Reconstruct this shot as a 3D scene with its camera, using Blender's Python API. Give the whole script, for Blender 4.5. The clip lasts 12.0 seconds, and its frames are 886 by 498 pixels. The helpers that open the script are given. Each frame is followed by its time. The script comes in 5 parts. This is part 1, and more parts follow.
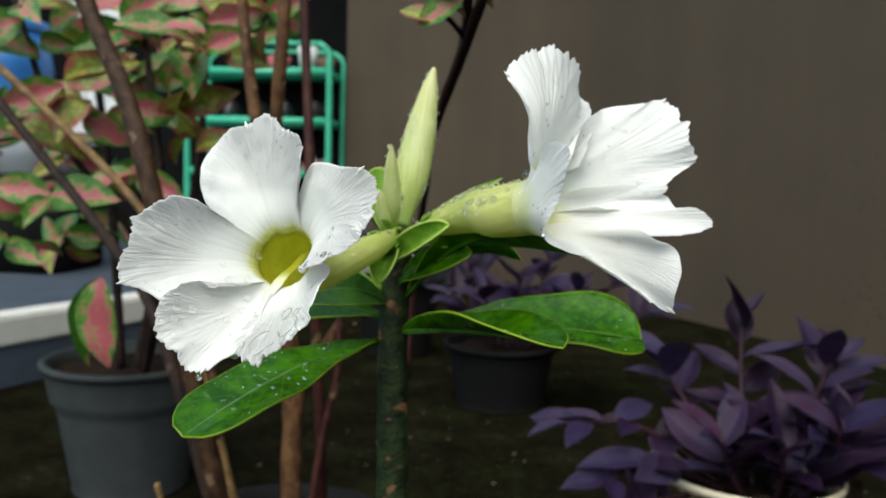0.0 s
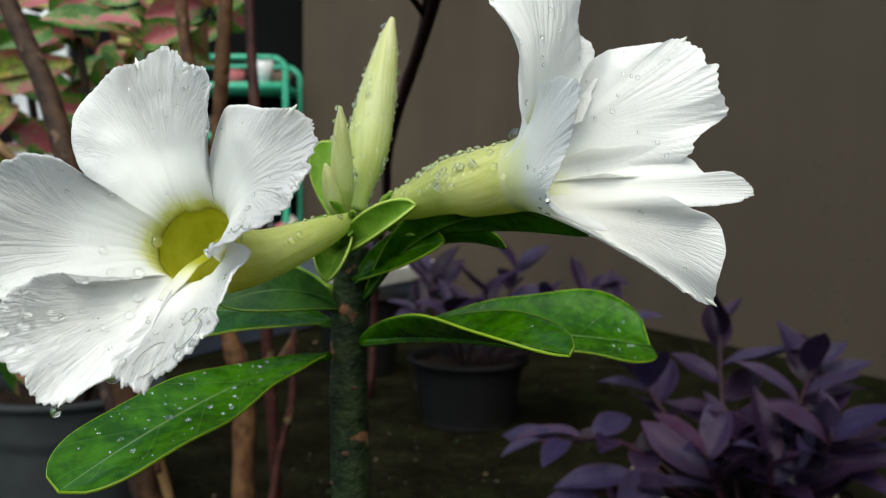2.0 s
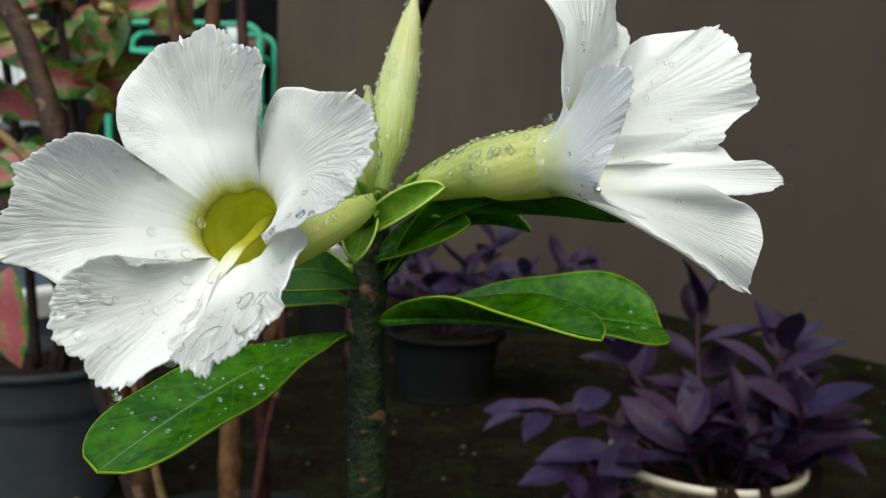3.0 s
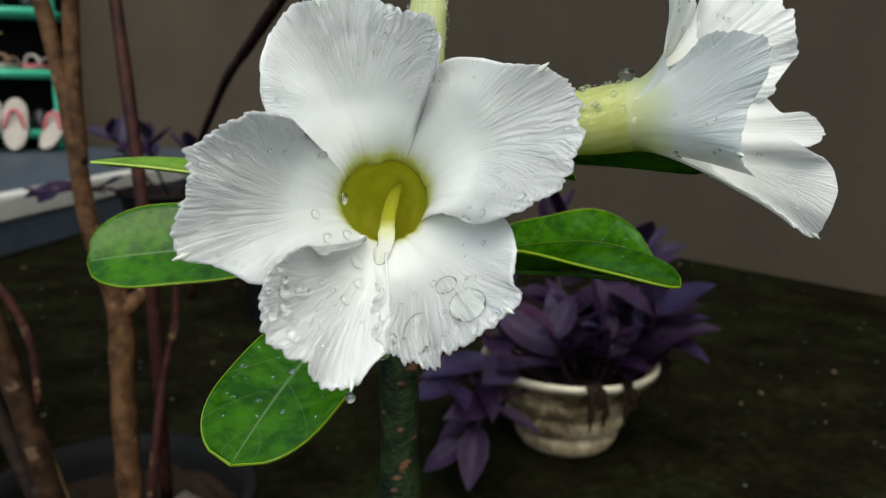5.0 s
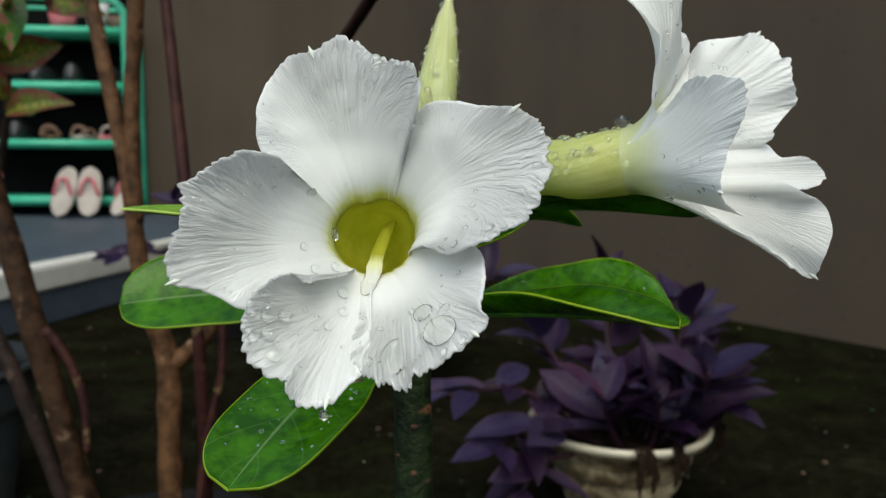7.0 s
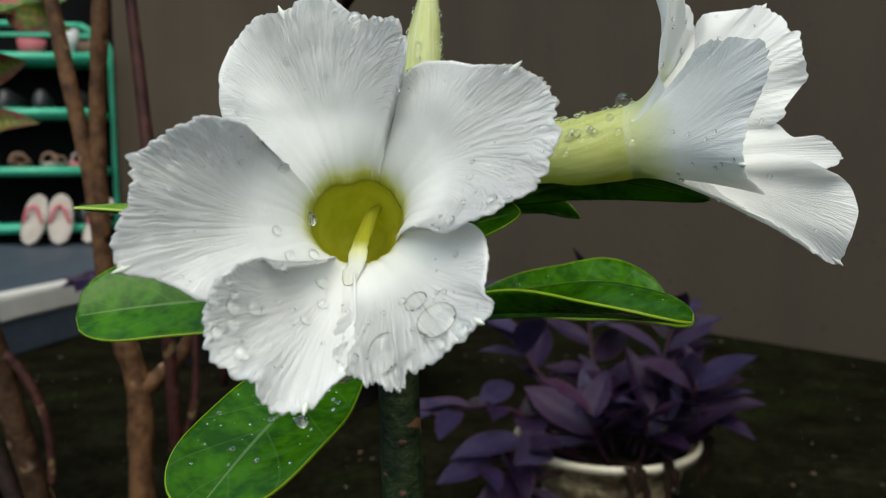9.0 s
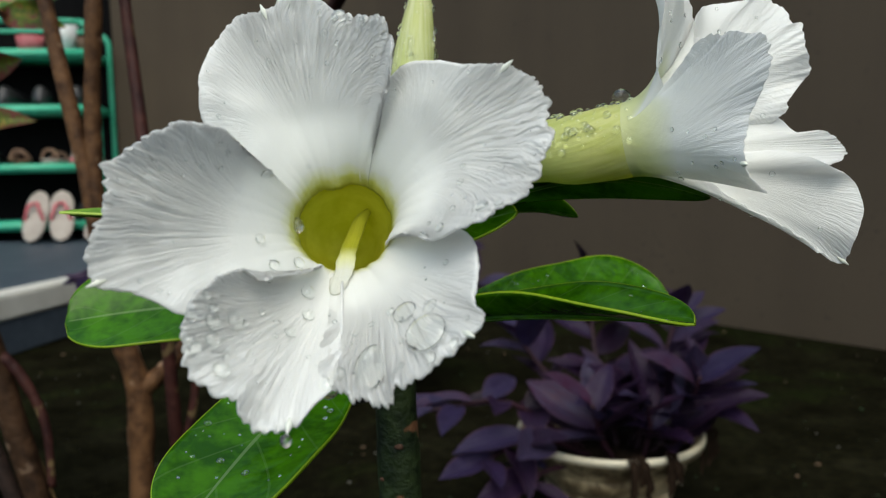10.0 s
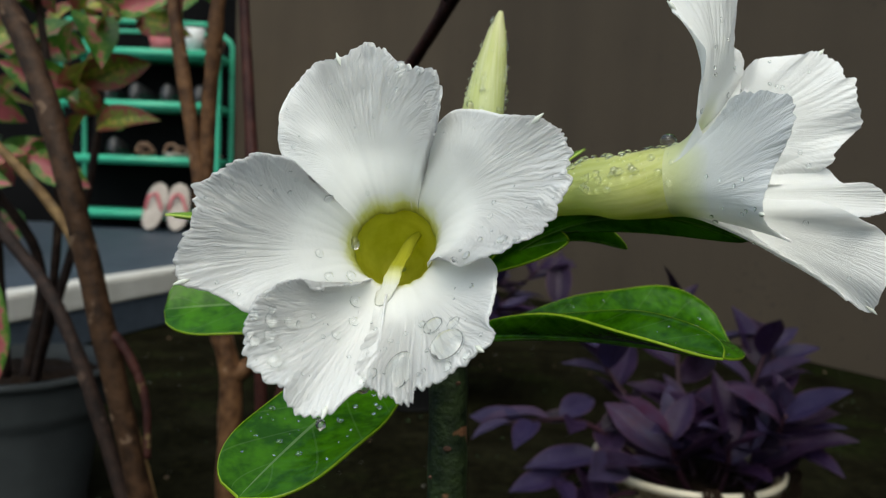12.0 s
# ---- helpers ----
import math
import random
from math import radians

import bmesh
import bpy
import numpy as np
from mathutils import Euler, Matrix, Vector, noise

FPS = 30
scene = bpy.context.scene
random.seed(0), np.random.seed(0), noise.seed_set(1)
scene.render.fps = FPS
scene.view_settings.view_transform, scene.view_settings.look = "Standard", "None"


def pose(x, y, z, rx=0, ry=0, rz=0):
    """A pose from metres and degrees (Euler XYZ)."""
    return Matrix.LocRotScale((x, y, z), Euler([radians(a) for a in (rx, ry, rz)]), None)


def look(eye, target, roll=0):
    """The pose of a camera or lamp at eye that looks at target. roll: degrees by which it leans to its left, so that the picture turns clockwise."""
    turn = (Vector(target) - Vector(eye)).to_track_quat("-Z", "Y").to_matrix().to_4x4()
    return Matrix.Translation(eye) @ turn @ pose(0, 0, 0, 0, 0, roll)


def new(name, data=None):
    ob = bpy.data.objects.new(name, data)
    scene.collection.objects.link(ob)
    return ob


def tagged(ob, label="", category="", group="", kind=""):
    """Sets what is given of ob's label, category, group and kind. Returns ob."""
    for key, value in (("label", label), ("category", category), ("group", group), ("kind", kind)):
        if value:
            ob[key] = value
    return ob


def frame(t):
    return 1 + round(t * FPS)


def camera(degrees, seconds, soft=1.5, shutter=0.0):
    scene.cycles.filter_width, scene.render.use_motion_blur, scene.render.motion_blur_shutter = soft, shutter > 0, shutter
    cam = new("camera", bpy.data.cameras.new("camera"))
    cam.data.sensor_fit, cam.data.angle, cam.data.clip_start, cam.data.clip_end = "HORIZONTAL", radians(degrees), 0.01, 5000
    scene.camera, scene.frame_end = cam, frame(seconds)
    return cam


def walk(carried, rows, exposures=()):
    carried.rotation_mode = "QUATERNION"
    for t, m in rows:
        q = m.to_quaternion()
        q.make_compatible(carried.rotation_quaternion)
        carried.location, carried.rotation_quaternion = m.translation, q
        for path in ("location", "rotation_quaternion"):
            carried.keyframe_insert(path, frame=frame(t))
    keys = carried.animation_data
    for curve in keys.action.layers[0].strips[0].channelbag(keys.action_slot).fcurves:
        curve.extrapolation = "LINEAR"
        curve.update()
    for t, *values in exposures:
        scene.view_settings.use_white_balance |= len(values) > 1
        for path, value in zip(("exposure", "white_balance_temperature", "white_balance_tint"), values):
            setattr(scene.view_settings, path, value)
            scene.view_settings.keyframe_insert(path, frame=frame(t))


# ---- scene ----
cam = camera(58.5, 12.0, soft=1.1)
PATH = [
    (0, (0.04384, -0.01308, 0.45433), (-0.07267, 0.97641, 0.36865), 1.62),
    (0.5, (0.04374, 0.00827, 0.44677), (-0.03506, 1.00321, 0.38446), 1.86),
    (1, (0.02994, 0.02883, 0.44072), (-0.04470, 1.02369, 0.37227), 1.97),
    (1.5, (0.03223, 0.04019, 0.43672), (-0.04129, 1.03526, 0.37025), 1.02),
    (2, (0.03591, 0.04660, 0.44035), (-0.03339, 1.04214, 0.37629), 0.54),
    (2.5, (0.02857, 0.04283, 0.44097), (-0.04032, 1.03769, 0.36678), 1.16),
    (4.5, (-0.02898, 0.05769, 0.45101), (0.14603, 1.02434, 0.26403), 1.17),
    (5, (-0.05128, 0.05395, 0.45313), (0.14907, 1.01271, 0.25155), 1.14),
    (5.5, (-0.02248, 0.05518, 0.47097), (0.15254, 1.02283, 0.28925), -0.27),
    (6, (-0.01787, 0.04259, 0.47241), (0.12398, 1.01690, 0.29752), -0.25),
    (6.5, (-0.03420, 0.03887, 0.46116), (0.09025, 1.01989, 0.31241), 0.58),
    (8.5, (-0.03992, 0.06153, 0.43415), (0.11677, 1.04573, 0.35169), 0.08),
    (9, (-0.03784, 0.06180, 0.43853), (0.11886, 1.04501, 0.34496), -0.54),
    (9.5, (-0.03793, 0.06423, 0.44096), (0.11549, 1.04735, 0.34121), -0.85),
    (10, (-0.03489, 0.06679, 0.44055), (0.11860, 1.04952, 0.33713), -1.16),
    (10.5, (-0.03293, 0.06646, 0.44466), (0.11948, 1.04908, 0.33871), -1.48),
    (11, (-0.03579, 0.06410, 0.44657), (0.11458, 1.04705, 0.34069), -1.03),
    (11.5, (-0.03392, 0.05645, 0.45094), (0.08751, 1.04273, 0.33913), -1.28),
    (12, (-0.02501, 0.04590, 0.44509), (0.00535, 1.04134, 0.35467), 2.19),
]
walk(cam, [(t, look(eye, target, roll)) for t, eye, target, roll in PATH],
     [(0, 0.98, 6500, 0), (0.5, 1.00, 6500, 0), (1.0, 0.87, 6500, 0), (2.5, 0.89, 6500, 0), (4.5, 0.64, 6500, 0), (12.0, 0.61, 6500, 0)])
cam.data.dof.use_dof = True
cam.data.dof.focus_distance = 0.171
cam.data.dof.aperture_fstop = 25.0

# ---- light: an overcast sky, brightest high behind the camera ----
world = bpy.data.worlds.new("overcast_sky")
scene.world = world
world.use_nodes = True
wn = world.node_tree
sky = wn.nodes.new("ShaderNodeTexSky")
sky.sky_type = "NISHITA"
sky.sun_disc = False
sky.sun_elevation = radians(57)
sky.sun_rotation = radians(187)
sky.dust_density = 3.0
sky.ozone_density = 0.6
wn.links.new(sky.outputs["Color"], wn.nodes["Background"].inputs["Color"])
wn.nodes["Background"].inputs["Strength"].default_value = 0.15
sun_data = bpy.data.lights.new("sun", "SUN")
sun_data.energy = 1.0
sun_data.angle = radians(80)
sun_data.color = (1.0, 0.965, 0.89)
sun = new("sun", sun_data)
sun.matrix_world = look((0, 0, 4), (0.12, 1.06, 4 - 1.65))


# ---- materials ----
def shader(name, rough=0.6, metal=0.0):
    m = bpy.data.materials.new(name)
    m.use_nodes = True
    b = m.node_tree.nodes["Principled BSDF"]
    b.inputs["Roughness"].default_value = rough
    b.inputs["Metallic"].default_value = metal
    return m, m.node_tree, b


def node(nt, kind, **sets):
    n = nt.nodes.new(kind)
    for k, v in sets.items():
        n.inputs[k].default_value = v
    return n


def ramp(nt, source, stops):
    r = nt.nodes.new("ShaderNodeValToRGB")
    els = r.color_ramp.elements
    while len(els) < len(stops):
        els.new(0.5)
    for e, (p, c) in zip(els, stops):
        e.position, e.color = p, (*c, 1)
    nt.links.new(source, r.inputs["Fac"])
    return r.outputs["Color"]


def noise_tex(nt, scale, detail=4.0, coords="Object", rough=0.55):
    c = nt.nodes.new("ShaderNodeTexCoord")
    n = node(nt, "ShaderNodeTexNoise", Scale=scale, Detail=detail, Roughness=rough)
    nt.links.new(c.outputs[coords], n.inputs["Vector"])
    return n.outputs["Fac"]


def mix(nt, fac, a, b, mode="MIX"):
    m = nt.nodes.new("ShaderNodeMix")
    m.data_type, m.blend_type = "RGBA", mode
    for slot, v in ((0, fac), (6, a), (7, b)):
        if isinstance(v, (int, float)):
            m.inputs[slot].default_value = v
        elif isinstance(v, tuple):
            m.inputs[slot].default_value = (*v, 1)
        else:
            nt.links.new(v, m.inputs[slot])
    return m.outputs[2]


def calc(nt, op, a, b=None, c=None):
    m = nt.nodes.new("ShaderNodeMath")
    m.operation = op
    for k, v in enumerate((a, b, c)):
        if v is None:
            continue
        if isinstance(v, (int, float)):
            m.inputs[k].default_value = v
        else:
            nt.links.new(v, m.inputs[k])
    return m.outputs[0]


def bump(nt, bsdf, height, strength=0.3, dist=0.001):
    b = node(nt, "ShaderNodeBump", Strength=strength, Distance=dist)
    nt.links.new(height, b.inputs["Height"])
    nt.links.new(b.outputs["Normal"], bsdf.inputs["Normal"])


def plain(name, dark, light, rough=0.6, metal=0.0, scale=40.0, bump_d=0.0006, bump_s=0.3, coat=0.0, gloss=0.5):
    """A surface whose colour wanders between two tones, with fine relief."""
    m, nt, b = shader(name, rough, metal)
    big, fine = noise_tex(nt, scale * 0.12), noise_tex(nt, scale)
    both = calc(nt, "ADD", calc(nt, "MULTIPLY", big, 0.6), calc(nt, "MULTIPLY", fine, 0.4))
    nt.links.new(ramp(nt, both, ((0.32, dark), (0.68, light))), b.inputs["Base Color"])
    bump(nt, b, fine, bump_s, bump_d)
    b.inputs["Coat Weight"].default_value = coat
    b.inputs["Specular IOR Level"].default_value = gloss
    return m


def uv_parts(nt):
    u = nt.nodes.new("ShaderNodeUVMap")
    s = nt.nodes.new("ShaderNodeSeparateXYZ")
    nt.links.new(u.outputs["UV"], s.inputs[0])
    return s.outputs["X"], s.outputs["Y"]


def translucent(nt, bsdf, colour, share):
    """Lets part of the light through a thin blade."""
    out = nt.nodes["Material Output"]
    t = nt.nodes.new("ShaderNodeBsdfTranslucent")
    if isinstance(colour, tuple):
        t.inputs["Color"].default_value = (*colour, 1)
    else:
        nt.links.new(colour, t.inputs["Color"])
    mx = nt.nodes.new("ShaderNodeMixShader")
    mx.inputs[0].default_value = share
    nt.links.new(bsdf.outputs[0], mx.inputs[1])
    nt.links.new(t.outputs[0], mx.inputs[2])
    nt.links.new(mx.outputs[0], out.inputs["Surface"])


def petal_material(name, foot, relief=3.6):
    """White petal, tinted at its foot, with fine ridges that feather out from the middle crease towards the rim."""
    m, nt, b = shader(name, 0.42)
    s, v = uv_parts(nt)
    u = calc(nt, "POWER", s, 1.3)
    near = calc(nt, "ADD", u, calc(nt, "MULTIPLY", calc(nt, "SUBTRACT", noise_tex(nt, 420.0, 3.0), 0.5), 0.05))
    tint = ramp(nt, near, (*foot, (1.0, (0.915, 0.92, 0.91))))
    soft = noise_tex(nt, 70.0)
    col = mix(nt, 0.10, tint, ramp(nt, soft, ((0.35, (0.74, 0.77, 0.77)), (0.65, (0.93, 0.93, 0.93)))))
    fan = calc(nt, "DIVIDE", calc(nt, "SUBTRACT", v, 0.42), calc(nt, "ADD", 0.30, calc(nt, "MULTIPLY", u, 0.70)))
    lanes = node(nt, "ShaderNodeTexNoise", Scale=1.0, Detail=4.0, Roughness=0.6)
    place = nt.nodes.new("ShaderNodeCombineXYZ")
    drift = calc(nt, "MULTIPLY", noise_tex(nt, 110.0, 2.0), 7.0)
    nt.links.new(calc(nt, "MULTIPLY", u, 6.0), place.inputs[0])
    nt.links.new(calc(nt, "ADD", calc(nt, "MULTIPLY", fan, 140.0), drift), place.inputs[1])
    nt.links.new(place.outputs[0], lanes.inputs["Vector"])
    one_side = ramp(nt, calc(nt, "ADD", v, calc(nt, "MULTIPLY", noise_tex(nt, 60.0, 2.0), 0.3)), ((0.40, (0.22, 0.22, 0.22)), (0.66, (1, 1, 1))))
    outer = ramp(nt, u, ((0.30, (0, 0, 0)), (0.62, (0.45, 0.45, 0.45)), (0.95, (1, 1, 1))))
    ridge = calc(nt, "MULTIPLY", calc(nt, "MULTIPLY", calc(nt, "SUBTRACT", lanes.outputs["Fac"], 0.5), outer), one_side)
    nt.links.new(col, b.inputs["Base Color"])
    grain = calc(nt, "ADD", calc(nt, "MULTIPLY", noise_tex(nt, 900.0), 0.14), calc(nt, "MULTIPLY", noise_tex(nt, 260.0, 3.0), 0.30))
    bump(nt, b, calc(nt, "ADD", calc(nt, "MULTIPLY", ridge, relief), grain), 1.0, 0.0006)
    b.inputs["Specular IOR Level"].default_value = 0.5
    translucent(nt, b, col, 0.40)
    return m


def leaf_material(name, deep, bright, rib, rim, rough, veins=9.0, share=0.22, rim_at=0.965, mottle=300.0, quilt_by=0.22):
    """A blade with midrib, side veins, pale margin and mottled green; UV: along, across."""
    m, nt, b = shader(name, rough)
    u, v = uv_parts(nt)
    off = calc(nt, "ABSOLUTE", calc(nt, "SUBTRACT", v, 0.5))
    blotch = calc(nt, "ADD", calc(nt, "MULTIPLY", noise_tex(nt, mottle * 0.3), 0.6), calc(nt, "MULTIPLY", noise_tex(nt, mottle), 0.4))
    base = ramp(nt, blotch, ((0.40, deep), (0.60, bright)))
    wave = calc(nt, "SINE", calc(nt, "MULTIPLY", calc(nt, "SUBTRACT", calc(nt, "MULTIPLY", u, veins), calc(nt, "MULTIPLY", off, 2.6)), 6.283))
    vein = calc(nt, "GREATER_THAN", wave, 0.988)
    base = mix(nt, calc(nt, "MULTIPLY", vein, 0.13), base, rib)
    line = calc(nt, "LESS_THAN", off, calc(nt, "SUBTRACT", 0.030, calc(nt, "MULTIPLY", u, 0.022)))
    base = mix(nt, calc(nt, "MULTIPLY", line, 0.6), base, rib)
    edge = calc(nt, "GREATER_THAN", off, rim_at * 0.5)
    base = mix(nt, edge, base, rim)
    nt.links.new(base, b.inputs["Base Color"])
    quilt = calc(nt, "ADD", calc(nt, "MULTIPLY", wave, -quilt_by), calc(nt, "MULTIPLY", noise_tex(nt, mottle * 0.5, 2.0), 0.6))
    relief = calc(nt, "SUBTRACT", quilt, calc(nt, "MULTIPLY", calc(nt, "ADD", vein, line), 0.5))
    bump(nt, b, relief, 0.8, 0.0011)
    b.inputs["Coat Weight"].default_value = 0.06
    b.inputs["Coat Roughness"].default_value = 0.08
    b.inputs["Specular IOR Level"].default_value = 0.22
    translucent(nt, b, base, share)
    return m


def variegated_material():
    """Green blade, pink and cream heart, yellow-green rim, different on every leaf."""
    m, nt, b = shader("variegated_leaf", 0.45)
    u, v = uv_parts(nt)
    info = nt.nodes.new("ShaderNodeObjectInfo")
    off = calc(nt, "ABSOLUTE", calc(nt, "SUBTRACT", v, 0.5))
    spots = calc(nt, "ADD", calc(nt, "MULTIPLY", calc(nt, "SUBTRACT", noise_tex(nt, 55.0), 0.5), 2.2), calc(nt, "MULTIPLY", calc(nt, "SUBTRACT", noise_tex(nt, 190.0), 0.5), 1.6))
    ragged = calc(nt, "ADD", calc(nt, "MULTIPLY", off, 1.7), spots)
    ragged = calc(nt, "ADD", ragged, calc(nt, "MULTIPLY", calc(nt, "SUBTRACT", info.outputs["Random"], 0.45), 0.7))
    heart = ramp(nt, ragged, ((0.0, (0.36, 0.085, 0.10)), (0.18, (0.37, 0.16, 0.12)), (0.30, (0.12, 0.22, 0.03)), (0.75, (0.035, 0.13, 0.010))))
    gold = ramp(nt, ragged, ((0.0, (0.36, 0.10, 0.075)), (0.25, (0.40, 0.36, 0.05)), (0.5, (0.13, 0.25, 0.02)), (1.0, (0.24, 0.06, 0.045))))
    col = mix(nt, calc(nt, "GREATER_THAN", info.outputs["Random"], 0.76), heart, gold)
    nt.links.new(col, b.inputs["Base Color"])
    bump(nt, b, noise_tex(nt, 260.0), 0.5, 0.001)
    translucent(nt, b, col, 0.25)
    return m


def purple_material():
    m, nt, b = shader("purple_leaf", 0.42)
    info = nt.nodes.new("ShaderNodeObjectInfo")
    u, v = uv_parts(nt)
    streak = node(nt, "ShaderNodeTexNoise", Scale=1.0, Detail=4.0)
    cmb = nt.nodes.new("ShaderNodeCombineXYZ")
    nt.links.new(calc(nt, "MULTIPLY", u, 4.0), cmb.inputs[0])
    nt.links.new(calc(nt, "MULTIPLY", v, 26.0), cmb.inputs[1])
    nt.links.new(cmb.outputs[0], streak.inputs["Vector"])
    tone = calc(nt, "ADD", calc(nt, "MULTIPLY", streak.outputs["Fac"], 0.40), calc(nt, "MULTIPLY", info.outputs["Random"], 0.60))
    col = ramp(nt, tone, ((0.15, (0.008, 0.004, 0.009)), (0.42, (0.019, 0.008, 0.028)), (0.60, (0.020, 0.014, 0.046)), (0.72, (0.034, 0.027, 0.058)), (0.84, (0.042, 0.009, 0.028))))
    dust = ramp(nt, noise_tex(nt, 380.0, 2.0), ((0.64, (0, 0, 0)), (0.70, (1, 1, 1))))
    col = mix(nt, calc(nt, "MULTIPLY", dust, 0.35), col, (0.13, 0.11, 0.15))
    rim = calc(nt, "GREATER_THAN", calc(nt, "ABSOLUTE", calc(nt, "SUBTRACT", v, 0.5)), 0.470)
    col = mix(nt, calc(nt, "MULTIPLY", rim, 0.5), col, (0.10, 0.045, 0.075))
    nt.links.new(col, b.inputs["Base Color"])
    bump(nt, b, calc(nt, "ADD", streak.outputs["Fac"], noise_tex(nt, 90.0)), 0.6, 0.0014)
    b.inputs["Specular IOR Level"].default_value = 0.20
    translucent(nt, b, col, 0.15)
    return m


def stem_material(name, dark, light, scar, rough=0.55, scale=120.0):
    m, nt, b = shader(name, rough)
    base = ramp(nt, noise_tex(nt, scale), ((0.35, dark), (0.65, light)))
    spot = ramp(nt, noise_tex(nt, scale * 0.8, 2.0, rough=0.4), ((0.66, (0, 0, 0)), (0.71, (1, 1, 1))))
    nt.links.new(mix(nt, spot, base, scar), b.inputs["Base Color"])
    bump(nt, b, noise_tex(nt, scale * 3), 0.9, 0.0012)
    b.inputs["Specular IOR Level"].default_value = 0.18
    return m


def wall_material():
    m, nt, b = shader("wall_cement", 0.85)
    c = nt.nodes.new("ShaderNodeTexCoord")
    mp = node(nt, "ShaderNodeMapping", Scale=(2.2, 2.2, 0.12))
    nt.links.new(c.outputs["Object"], mp.inputs["Vector"])
    runs = node(nt, "ShaderNodeTexNoise", Scale=2.0, Detail=5.0)
    nt.links.new(mp.outputs[0], runs.inputs["Vector"])
    tone = calc(nt, "ADD", calc(nt, "MULTIPLY", runs.outputs["Fac"], 0.6), calc(nt, "MULTIPLY", noise_tex(nt, 3.0), 0.4))
    base = ramp(nt, tone, ((0.35, (0.041, 0.0285, 0.0165)), (0.65, (0.059, 0.0425, 0.0255))))
    patch = calc(nt, "MULTIPLY", calc(nt, "SUBTRACT", noise_tex(nt, 4.0), 0.5), 0.35)
    specks = ramp(nt, calc(nt, "ADD", noise_tex(nt, 60.0, 4.0), patch), ((0.27, (0.2, 0.2, 0.2)), (0.35, (1, 1, 1))))
    nt.links.new(mix(nt, 0.5, base, specks, "MULTIPLY"), b.inputs["Base Color"])
    bump(nt, b, noise_tex(nt, 120.0), 0.4, 0.002)
    return m


def ground_material():
    m, nt, b = shader("wet_mossy_concrete", 0.55)
    big, mid, fine = noise_tex(nt, 1.6), noise_tex(nt, 9.0, 6.0), noise_tex(nt, 160.0, 3.0)
    base = ramp(nt, mid, ((0.3, (0.005, 0.0048, 0.0027)), (0.55, (0.0098, 0.0094, 0.0053)), (0.75, (0.019, 0.018, 0.0105))))
    moss = ramp(nt, calc(nt, "MULTIPLY", big, mid), ((0.26, (0, 0, 0)), (0.40, (1, 1, 1))))
    base = mix(nt, calc(nt, "MULTIPLY", moss, 0.7), base, (0.007, 0.012, 0.0025))
    crust = ramp(nt, noise_tex(nt, 55.0, 6.0, rough=0.7), ((0.36, (0.55, 0.55, 0.55)), (0.50, (0.85, 0.85, 0.85)), (0.66, (1.35, 1.33, 1.15))))
    base = mix(nt, 1.0, base, crust, "MULTIPLY")
    grit = ramp(nt, fine, ((0.70, (0, 0, 0)), (0.76, (1, 1, 1))))
    base = mix(nt, calc(nt, "MULTIPLY", grit, 0.25), base, (0.14, 0.14, 0.11))
    nt.links.new(base, b.inputs["Base Color"])
    nt.links.new(calc(nt, "ADD", 0.60, calc(nt, "MULTIPLY", mid, 0.35)), b.inputs["Roughness"])
    b.inputs["Specular IOR Level"].default_value = 0.0
    bump(nt, b, calc(nt, "ADD", mid, calc(nt, "MULTIPLY", fine, 0.4)), 0.6, 0.006)
    return m


def pot_cream_material():
    m, nt, b = shader("cream_plastic_weathered", 0.6)
    grime = calc(nt, "ADD", calc(nt, "MULTIPLY", noise_tex(nt, 12.0, 6.0), 0.55), calc(nt, "MULTIPLY", noise_tex(nt, 70.0, 4.0), 0.45))
    base = ramp(nt, grime, ((0.40, (0.08, 0.053, 0.025)), (0.52, (0.27, 0.21, 0.12)), (0.64, (0.46, 0.38, 0.25))))
    pits = ramp(nt, noise_tex(nt, 240.0, 3.0), ((0.33, (0.12, 0.09, 0.06)), (0.42, (1, 1, 1))))
    base = mix(nt, 0.9, base, pits, "MULTIPLY")
    nt.links.new(base, b.inputs["Base Color"])
    bump(nt, b, noise_tex(nt, 150.0), 0.3, 0.001)
    return m


def tube_material(name, stops, ribs=0.55):
    """Colours along a flower tube or bud, with faint twisted ribs."""
    m, nt, b = shader(name, 0.40)
    u, v = uv_parts(nt)
    along = ramp(nt, calc(nt, "ADD", u, calc(nt, "MULTIPLY", calc(nt, "SUBTRACT", noise_tex(nt, 160.0), 0.5), 0.10)), stops)
    lanes = node(nt, "ShaderNodeTexNoise", Scale=1.0, Detail=3.0)
    place = nt.nodes.new("ShaderNodeCombineXYZ")
    nt.links.new(calc(nt, "MULTIPLY", u, 3.0), place.inputs[0])
    nt.links.new(calc(nt, "ADD", calc(nt, "MULTIPLY", v, 24.0), calc(nt, "MULTIPLY", u, 4.0)), place.inputs[1])
    nt.links.new(place.outputs[0], lanes.inputs["Vector"])
    rib = ramp(nt, lanes.outputs["Fac"], ((0.40, (0, 0, 0)), (0.62, (1, 1, 1))))
    col = mix(nt, calc(nt, "MULTIPLY", rib, ramp(nt, u, ((0.05, (0.2 * ribs, 0.2 * ribs, 0.2 * ribs)), (0.25, (ribs, ribs, ribs))))), along, (0.50, 0.55, 0.10))
    nt.links.new(col, b.inputs["Base Color"])
    bump(nt, b, calc(nt, "ADD", lanes.outputs["Fac"], calc(nt, "MULTIPLY", noise_tex(nt, 500.0), 0.4)), 0.5, 0.0006)
    translucent(nt, b, col, 0.40)
    return m


